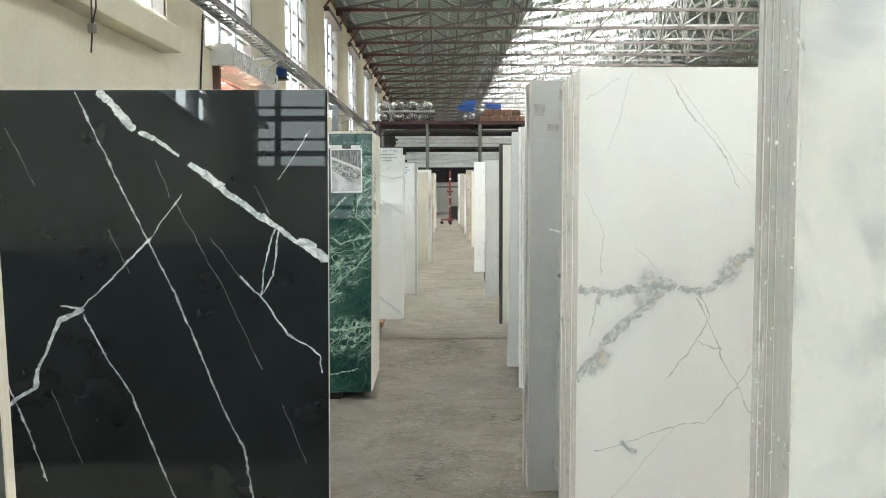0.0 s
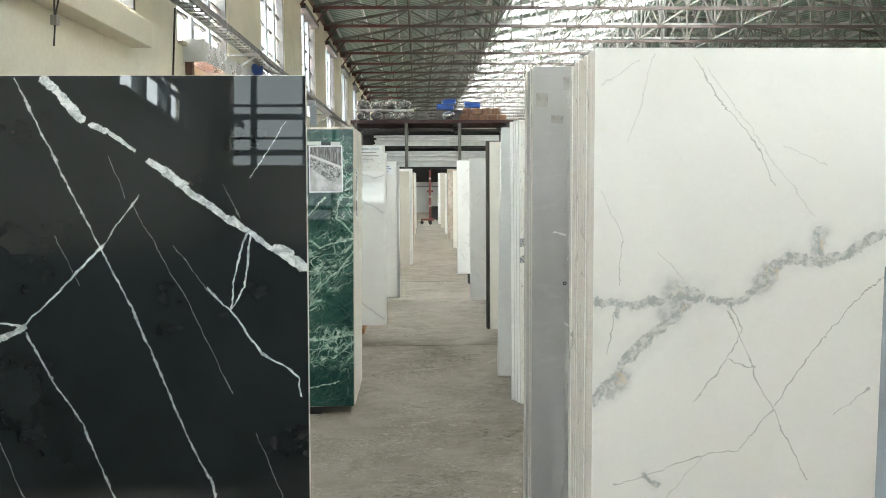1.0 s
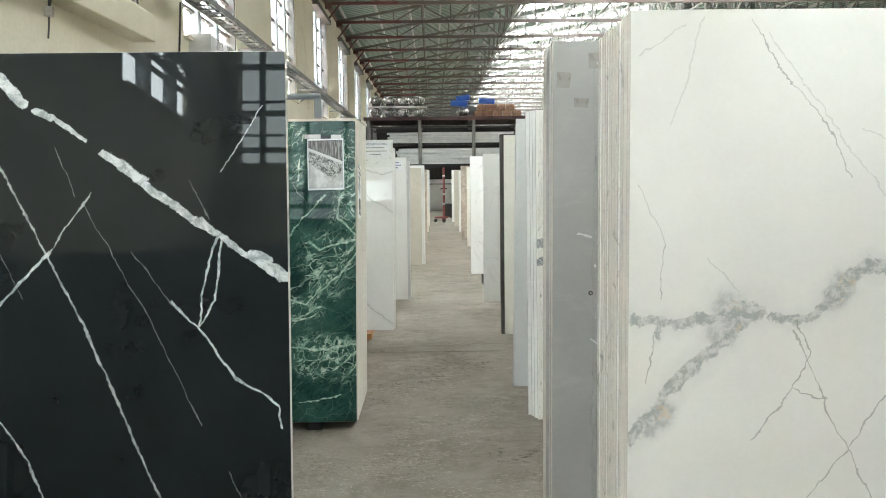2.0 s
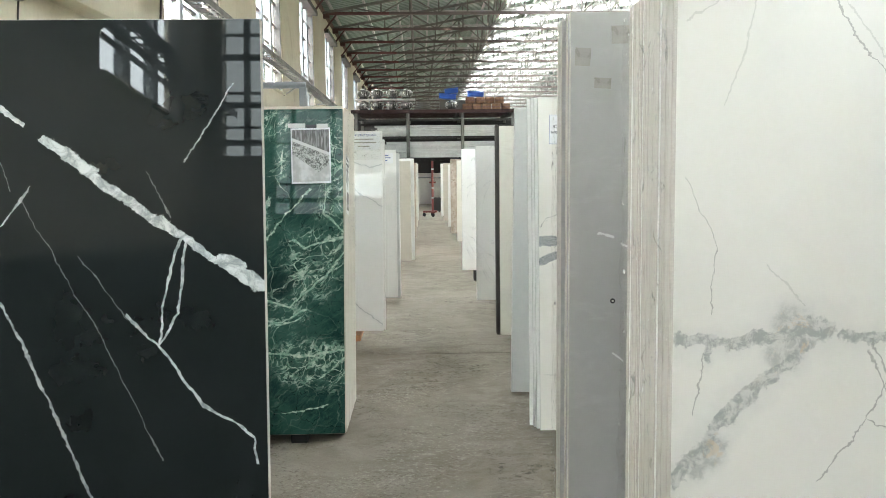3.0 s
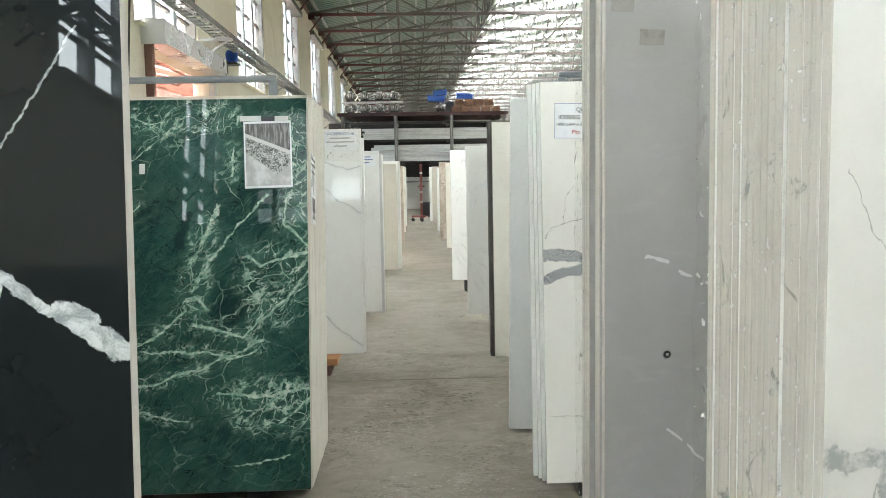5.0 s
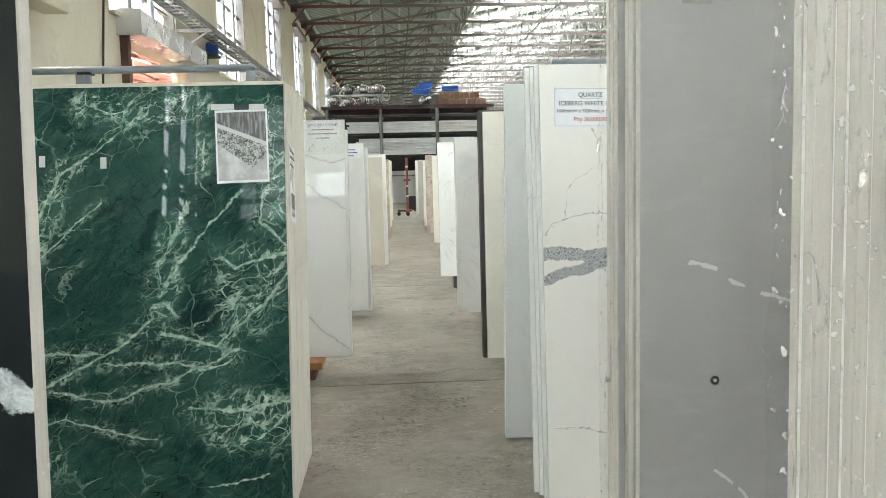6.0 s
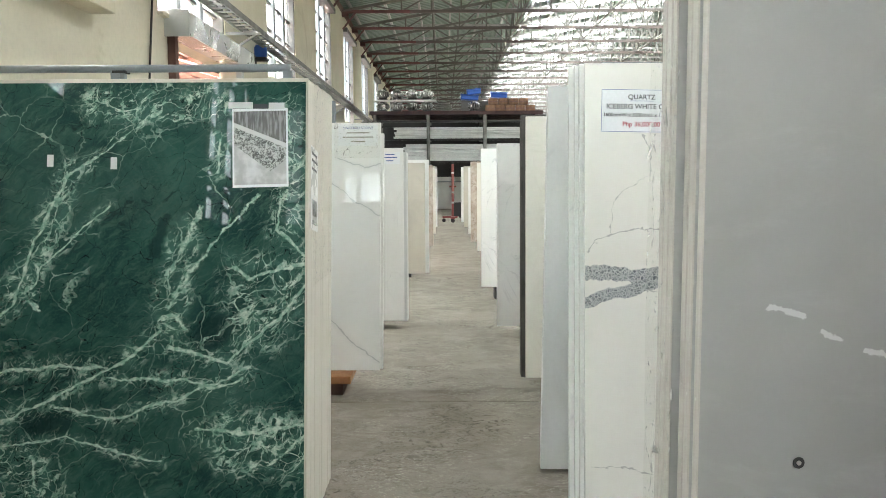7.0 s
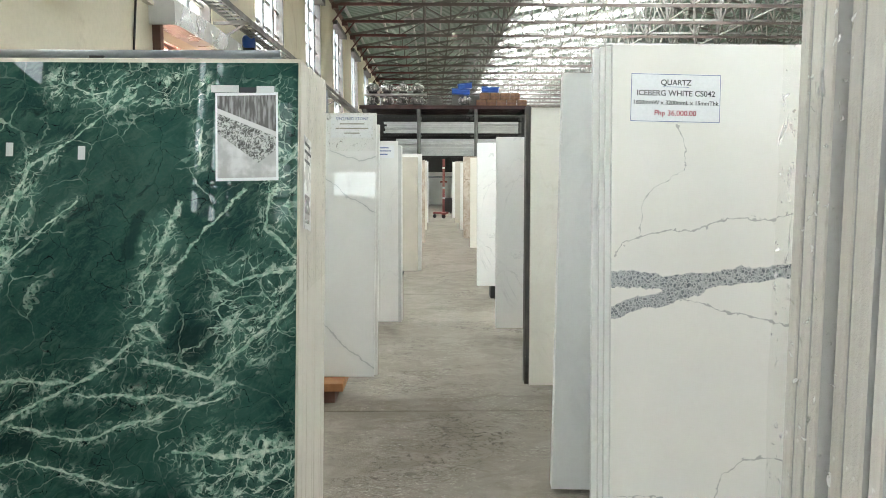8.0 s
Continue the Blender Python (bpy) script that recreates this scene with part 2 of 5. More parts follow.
def green_marble():
    n = Nodes("green_marble")
    bold = [
        (0.014, (-0.16, 1.19), (-0.33, 1.01)), (0.020, (-0.33, 1.01), (-0.43, 0.87), (-0.47, 0.79)),
        (0.024, (-0.36, 1.15), (-0.43, 0.98)), (0.022, (-0.46, 0.78), (-0.40, 0.72)), (0.016, (-0.90, 0.79), (-0.96, 0.83)),
        (0.010, (-0.56, 1.44), (-0.73, 1.32)), (0.016, (-0.92, 0.31), (-0.91, 0.2)),
        (0.012, (-0.27, 0.76), (-0.19, 0.78)), (0.014, (-0.13, 0.26), (0.01, 0.37)), (0.012, (-0.3, 0.1), (-0.08, 0.14))]
    lines = [
        (0.0055, (-0.50, 0.72), (-0.62, 0.62), (-0.89, 0.48), (-1.3, 0.3)),
        (0.0050, (-0.73, 1.32), (-0.82, 1.26), (-0.92, 1.06), (-1.0, 0.81), (-1.3, 0.6)),
        (0.0036, (-0.67, 1.15), (-0.77, 1.08), (-0.91, 0.93), (-0.94, 0.86)),
        (0.0050, (-1.3, 0.55), (-0.91, 0.60), (-0.67, 0.60)), (0.0045, (-0.67, 0.56), (-0.43, 0.56), (-0.33, 0.53), (-0.21, 0.56)),
        (0.0042, (-0.85, 0.47), (-0.67, 0.42), (-0.41, 0.50), (-0.19, 0.60)), (0.0038, (-1.3, 0.3), (-0.81, 0.36), (-0.49, 0.28)),
        (0.0055, (-0.47, 0.67), (-0.27, 0.61), (-0.07, 0.78), (0.0, 0.87)), (0.0050, (-0.08, 1.17), (-0.10, 1.07), (0.0, 0.98)),
        (0.0045, (-0.30, 1.38), (-0.31, 1.27)), (0.0060, (-0.25, 0.94), (-0.19, 0.90), (0.0, 0.95)), (0.0060, (-0.37, 0.38), (-0.16, 0.38), (0.0, 0.40))]
    crowds = [
        (0.12, (-0.2, 0.88), (-0.06, 0.82)), (0.09, (-0.06, 0.84), (-0.19, 0.7)), (0.10, (-0.28, 0.36), (-0.04, 0.33)), (0.06, (-0.75, 1.5), (-0.3, 1.5)),
        (0.08, (-0.97, 0.27), (-0.87, 0.2)), (0.05, (-0.41, 1.1), (-0.47, 0.74)), (0.05, (-0.80, 1.27), (-0.99, 0.85)), (0.05, (-0.06, 1.1), (-0.04, 1.5))]
    smooth = [(0.115, (-0.45, 1.28), (-0.56, 1.12), (-0.68, 0.8))]
    hollows = [(0.05, (-0.36, 0.71), (-0.24, 0.73)), (0.04, (-0.95, 0.41), (-0.81, 0.42)), (0.022, (-0.49, 1.1), (-0.52, 0.97))]
    jag = n.warp(0.012, 40.0, 5, n.warp(0.055, 9.0, 5))
    loose = n.warp(0.16, 6.0, 7)
    rag = n.noise(46, 6, 0.75)
    vary = n.map(n.noise(13, 5, 0.65), 0.32, 0.68, (0.5, 2.3), False)
    b = n.math("ADD", n.veins(jag, bold), n.math("MULTIPLY", n.noise(34, 8, 0.8, 0.4), 2.6))
    bold_m = n.map(b, 1.38, 1.75, (1.0, 0))
    v = n.veins(jag, lines)
    line_m = n.map(n.math("MULTIPLY", v, vary), 0.7, 1.7, (0.95, 0))
    beside = n.map(v, 1.5, 11.0, (0.75, 0))
    crowd = n.math("MAXIMUM", n.map(n.veins(loose, crowds), 0.6, 1.5, (1, 0)), beside)
    quiet = n.map(n.veins(n.warp(0.07, 7.0, 6), smooth), 0.85, 1.12, (0.0, 1))
    tilted = n.vec("MULTIPLY", n.turned(n.warp(0.028, 20.0, 6, n.warp(0.12, 5.0, 4)), 38), (0.85, 1, 1.1))

    def web(scale, width, soft=0.55):
        d = n.math("MULTIPLY", n.cells(scale, tilted), n.map(n.noise(scale * 0.9, 5, 0.65), 0.3, 0.7, (0.35, 5.0), False))
        return n.map(d, width * soft, width * 0.9, (1, 0))

    area = n.noise(2.6, 6, 0.62)
    web_a = n.math("MULTIPLY", web(7.0, 0.040), n.math("MAXIMUM", crowd, n.map(area, 0.46, 0.60, (0.12, 0.7))))
    web_b = n.math("MULTIPLY", web(17.0, 0.060), n.math("MAXIMUM", n.math("MULTIPLY", crowd, 0.8), n.map(area, 0.54, 0.66, (0.0, 0.4))))
    web_c = n.math("MULTIPLY", web(40.0, 0.085), n.math("MULTIPLY", crowd, n.map(n.noise(9, 5, 0.6), 0.45, 0.60, (0, 0.6))))
    fleck = n.math("MULTIPLY", n.map(n.noise(21, 8, 0.72, 0.3, n.vec("MULTIPLY", tilted, (0.8, 1, 1.5))), 0.535, 0.585), n.math("MULTIPLY", crowd, 0.95))
    webs = n.math("MULTIPLY", n.math("MAXIMUM", n.math("MAXIMUM", web_a, web_b), web_c), n.map(n.noise(12, 5, 0.65), 0.38, 0.60, (0.45, 1.0)))
    fine = n.math("MULTIPLY", n.math("MAXIMUM", webs, fleck), quiet)
    m = n.math("MULTIPLY", n.math("MAXIMUM", n.math("MAXIMUM", bold_m, line_m), fine, clamp=True), n.map(rag, 0.30, 0.52, (0.45, 1.0)))
    grain = n.noise(120, 4, 0.8)
    base = n.mix(n.map(n.noise(3.4, 7, 0.66, 0.8), 0.33, 0.68), (0.008, 0.036, 0.032), (0.034, 0.098, 0.078))
    base = n.mix(n.map(n.noise(30, 7, 0.75, 0.3, n.vec("MULTIPLY", tilted, (0.4, 1, 1.8))), 0.48, 0.62, (0, 0.7)), base, (0.050, 0.115, 0.088))
    base = n.mix(n.math("MULTIPLY", n.map(grain, 0.50, 0.60, (0, 0.55)), n.map(quiet, 0, 1, (1.0, 0.5))), base, (0.048, 0.100, 0.080))
    base = n.mix(n.math("MULTIPLY", crowd, n.map(n.noise(14, 6, 0.7), 0.40, 0.62, (0.0, 0.6))), base, (0.075, 0.175, 0.135))
    base = n.mix(n.map(n.noise(9, 6, 0.72, 0.8, tilted), 0.58, 0.70, (0, 0.75)), base, (0.003, 0.011, 0.012))
    base = n.mix(web(11.0, 0.016), base, (0.003, 0.010, 0.011))
    base = n.mix(n.map(n.math("ADD", n.veins(loose, hollows), n.math("MULTIPLY", grain, 0.5)), 0.9, 1.6, (0.6, 0)), base, (0.004, 0.016, 0.017))
    pale_green = n.mix(n.map(n.noise(38, 6, 0.75), 0.40, 0.62), (0.22, 0.38, 0.29), (0.62, 0.71, 0.60))
    return n.done(n.mix(m, base, pale_green), 0.012, 0.0, 0.22)


def sintered_stone():
    n = Nodes("polished_sintered_stone")
    lines = local([(0.006, (-0.5, 0.47), (-0.416, 0.39), (-0.28, 0.26), (-0.12, 0.14)), (0.004, (-0.55, 1.31), (-0.42, 1.25), (-0.31, 1.15), (-0.12, 1.05)),
                   (0.004, (-0.42, 1.42), (-0.25, 1.36), (-0.12, 1.40)), (0.004, (-0.8, 0.9), (-0.6, 0.7))], -0.15, 0.12)
    v = n.veins(n.warp(0.02, 30, 5, n.warp(0.05, 7, 5)), lines)
    base = n.mix(n.map(n.noise(2.0, 4), 0.35, 0.7), (0.85, 0.85, 0.835), (0.82, 0.82, 0.805))
    c = n.mix(n.map(v, 0.3, 6.0, (0.12, 0)), base, (0.45, 0.46, 0.47))
    v = n.math("MULTIPLY", v, n.map(n.noise(16, 4, 0.6), 0.32, 0.68, (0.5, 2.6), False))
    c = n.mix(n.map(v, 0.5, 1.6, (0.55, 0)), c, (0.38, 0.40, 0.41))
    return n.done(c, 0.012, 0.0, 0.8)


def plain_stone(name, a, b, rough=0.25, vein=None, vein_amount=0.5, scale=1.6, sharp=0.02):
    n = Nodes(name)
    base = n.mix(n.map(n.noise(scale * 1.5, 6, 0.6, 0.6), 0.35, 0.68), a, b)
    base = n.mix(n.map(n.noise(70, 3), 0.4, 0.75, (0, 0.12)), base, tuple(x * 0.8 for x in b))
    if vein:
        r = n.math("ABSOLUTE", n.math("SUBTRACT", n.noise(scale, 6, 0.55, 1.6), 0.5))
        m = n.math("MULTIPLY", n.map(r, 0.0, sharp, (1, 0)), n.map(n.noise(scale * 2, 3), 0.42, 0.66, (0, vein_amount)))
        base = n.mix(m, base, vein)
    return n.done(base, rough)


def grey_stone():
    n = Nodes("grey_stone")
    o = (0.515, 0.10)
    streaks = local([
        (0.005, (0.59, 1.13), (0.63, 1.118)), (0.004, (0.65, 1.103), (0.672, 1.092)), (0.004, (0.70, 1.08), (0.755, 1.063)), (0.0045, (0.77, 1.052), (0.81, 1.035)),
        (0.004, (0.63, 0.81), (0.66, 0.79)), (0.003, (0.67, 0.78), (0.70, 0.75)), (0.004, (0.9, 0.99), (1.0, 0.95)), (0.004, (0.9, 0.6), (1.0, 0.52))], *o)
    v = n.math("ADD", n.veins(n.warp(0.010, 90, 4, n.warp(0.014, 30)), streaks), n.math("MULTIPLY", n.noise(70, 4, 0.7), 1.5))
    m = n.map(v, 1.25, 1.6, (0.8, 0))
    base = n.mix(n.map(n.noise(1.8, 6, 0.6), 0.35, 0.68), (0.365, 0.36, 0.345), (0.43, 0.425, 0.41))
    base = n.mix(n.map(n.noise(6, 6, 0.7, 0.5, n.stretch((1, 1, 2.5))), 0.5, 0.72, (0, 0.3)), base, (0.50, 0.50, 0.49))
    n.bump(n.noise(300, 2), 0.05, 0.002)
    return n.done(n.mix(m, base, (0.72, 0.72, 0.71)), 0.5)


def raw_edge(name, a, b, stain):
    """The sawn edge of a slab: pale, with chips and upright streaks."""
    n = Nodes(name)
    oi = n.tree.nodes.new("ShaderNodeObjectInfo")
    streak = n.noise(10, 6, 0.65, 0.3, n.stretch((14, 14, 0.5)))
    c = n.mix(n.map(streak, 0.35, 0.65), a, b)
    c = n.mix(n.map(n.noise(5, 5, 0.7, 0.4, n.stretch((4, 4, 1))), 0.55, 0.75, (0, 0.35)), c, stain)
    chips = n.map(n.noise(55, 4, 0.7), 0.66, 0.74, (0, 0.5))
    c = n.mix(chips, c, (0.78, 0.77, 0.74))
    c = n.mix(n.map(oi.outputs["Random"], 0, 1, (0, 0.18), False), c, stain)
    n.bump(n.noise(90, 4, 0.7), 0.5, 0.004)
    return n.done(c, 0.6)


def concrete():
    n = Nodes("concrete_floor")
    big = n.map(n.noise(0.9, 7, 0.62, 0.6), 0.34, 0.68)
    mid = n.map(n.noise(4.5, 7, 0.68, 0.9, n.stretch((1, 1.5, 1))), 0.36, 0.66)
    c = n.mix(big, (0.153, 0.136, 0.112), (0.204, 0.187, 0.160))
    c = n.mix(n.math("MULTIPLY", mid, 0.6), c, (0.230, 0.214, 0.188))
    worn = n.map(n.noise(1.3, 5, 0.6, 0.4), 0.5, 0.62)
    scab = n.map(n.noise(16, 7, 0.75, 1.2), 0.53, 0.62)
    c = n.mix(n.math("MULTIPLY", n.math("MULTIPLY", worn, scab), 0.95), c, (0.087, 0.076, 0.062))
    c = n.mix(n.map(n.noise(28, 6, 0.75, 0.8), 0.60, 0.70, (0, 0.65)), c, (0.271, 0.251, 0.218))
    crack = n.math("ABSOLUTE", n.math("SUBTRACT", n.noise(3.2, 7, 0.6, 1.0), 0.5))
    c = n.mix(n.math("MULTIPLY", n.map(crack, 0.0, 0.006, (0.8, 0)), worn), c, (0.062, 0.055, 0.044))
    c = n.mix(n.map(n.noise(2.1, 4, 0.6, 0.3), 0.66, 0.78, (0, 0.5)), c, (0.113, 0.099, 0.081))
    flake = n.noise(34, 6, 0.72, 1.4, n.stretch((1, 1.6, 1)))
    c = n.mix(n.math("MULTIPLY", n.map(flake, 0.54, 0.60, (0, 0.8)), n.map(n.noise(2.2, 5, 0.6, 0.5), 0.44, 0.60)), c, (0.101, 0.091, 0.077))
    c = n.mix(n.math("MULTIPLY", n.map(flake, 0.44, 0.40, (0, 0.6)), n.map(n.noise(1.7, 4, 0.6, 0.5), 0.42, 0.60)), c, (0.34, 0.325, 0.295))
    c = n.mix(n.map(n.noise(90, 3, 0.7), 0.62, 0.72, (0, 0.5)), c, (0.10, 0.09, 0.078))
    n.bump(n.math("ADD", flake, n.math("MULTIPLY", n.noise(160, 3), 0.4)), 0.6, 0.008)
    c = n.mix(1.0, c, (1.22, 1.20, 1.17), "MULTIPLY")
    return n.done(c, n.map(mid, 0, 1, (0.95, 0.8)), 0.0, 0.12)


def film_plastic():
    n = Nodes("wrinkled_plastic_film")
    t = n.tree.nodes.new("ShaderNodeBsdfTransparent")
    t.inputs[0].default_value = (0.96, 0.96, 0.95, 1)
    mx = n.tree.nodes.new("ShaderNodeMixShader")
    # pale opaque streaks and spots paint the glints on the wrinkles
    fac = n.map(n.noise(16, 5, 0.65, 0.8, n.stretch((1.3, 1.3, 0.9))), 0.60, 0.70, (0.02, 0.42))
    glints = n.map(n.noise(75, 3, 0.6, 0.4, n.stretch((1, 0.8, 1.0))), 0.625, 0.67, (0, 0.9))
    fac = n.math("MAXIMUM", fac, glints)
    n.put(mx.inputs[0], fac)
    n.tree.links.new(t.outputs[0], mx.inputs[1])
    n.tree.links.new(n.bsdf.outputs[0], mx.inputs[2])
    n.tree.links.new(mx.outputs[0], n.tree.nodes["Material Output"].inputs["Surface"])
    n.bump(n.noise(45, 5, 0.7), 0.6, 0.01)
    n.done((0.78, 0.77, 0.74), 0.18)
    return n.mat


def photo_print():
    n = Nodes("grey_photo_print")
    v = n.noise(70, 6, 0.7, 1.5)
    stone = n.mix(n.map(v, 0.42, 0.58), (0.07, 0.07, 0.065), (0.55, 0.55, 0.53))
    back = n.mix(n.map(n.noise(40, 3, 0.5, 0, n.stretch((3, 1, 0.4))), 0.4, 0.65), (0.10, 0.095, 0.09), (0.30, 0.29, 0.29))
    floor_tone = n.mix(n.map(n.noise(18, 4), 0.4, 0.65), (0.45, 0.44, 0.44), (0.66, 0.65, 0.65))
    sep = n.tree.nodes.new("ShaderNodeSeparateXYZ")
    n.put(sep.inputs[0], n.obj)
    x, z = sep.outputs[0], sep.outputs[2]
    top = n.math("ADD", z, n.math("MULTIPLY", x, 0.42))
    low = n.math("SUBTRACT", z, n.math("MULTIPLY", n.math("ABSOLUTE", n.math("SUBTRACT", x, 0.035)), 0.75))
    c = n.mix(n.map(low, -0.085, -0.080), floor_tone, stone)
    c = n.mix(n.map(top, 0.034, 0.037), c, (0.62, 0.61, 0.60))
    c = n.mix(n.map(top, 0.050, 0.053), c, back)
    return n.done(c, 0.25)


def lit_sheet(name, a, b):
    """A thin roof sheet that lets some daylight through."""
    n = Nodes(name)
    c = n.mix(n.map(n.noise(1.2, 6, 0.6), 0.35, 0.65), a, b)
    t = n.tree.nodes.new("ShaderNodeBsdfTranslucent")
    n.put(t.inputs[0], c)
    mx = n.tree.nodes.new("ShaderNodeMixShader")
    mx.inputs[0].default_value = 0.45
    n.done(c, 0.5)
    n.tree.links.new(n.bsdf.outputs[0], mx.inputs[1])
    n.tree.links.new(t.outputs[0], mx.inputs[2])
    n.tree.links.new(mx.outputs[0], n.tree.nodes["Material Output"].inputs["Surface"])
    return n.mat


def seen_through(name, tint, gloss):
    n = Nodes(name)
    t = n.tree.nodes.new("ShaderNodeBsdfTransparent")
    t.inputs[0].default_value = (*tint, 1)
    g = n.tree.nodes.new("ShaderNodeBsdfGlossy")
    g.inputs["Roughness"].default_value = 0.05
    mx = n.tree.nodes.new("ShaderNodeMixShader")
    mx.inputs[0].default_value = gloss
    n.tree.links.new(t.outputs[0], mx.inputs[1])
    n.tree.links.new(g.outputs[0], mx.inputs[2])
    n.tree.links.new(mx.outputs[0], n.tree.nodes["Material Output"].inputs["Surface"])
    return n.mat


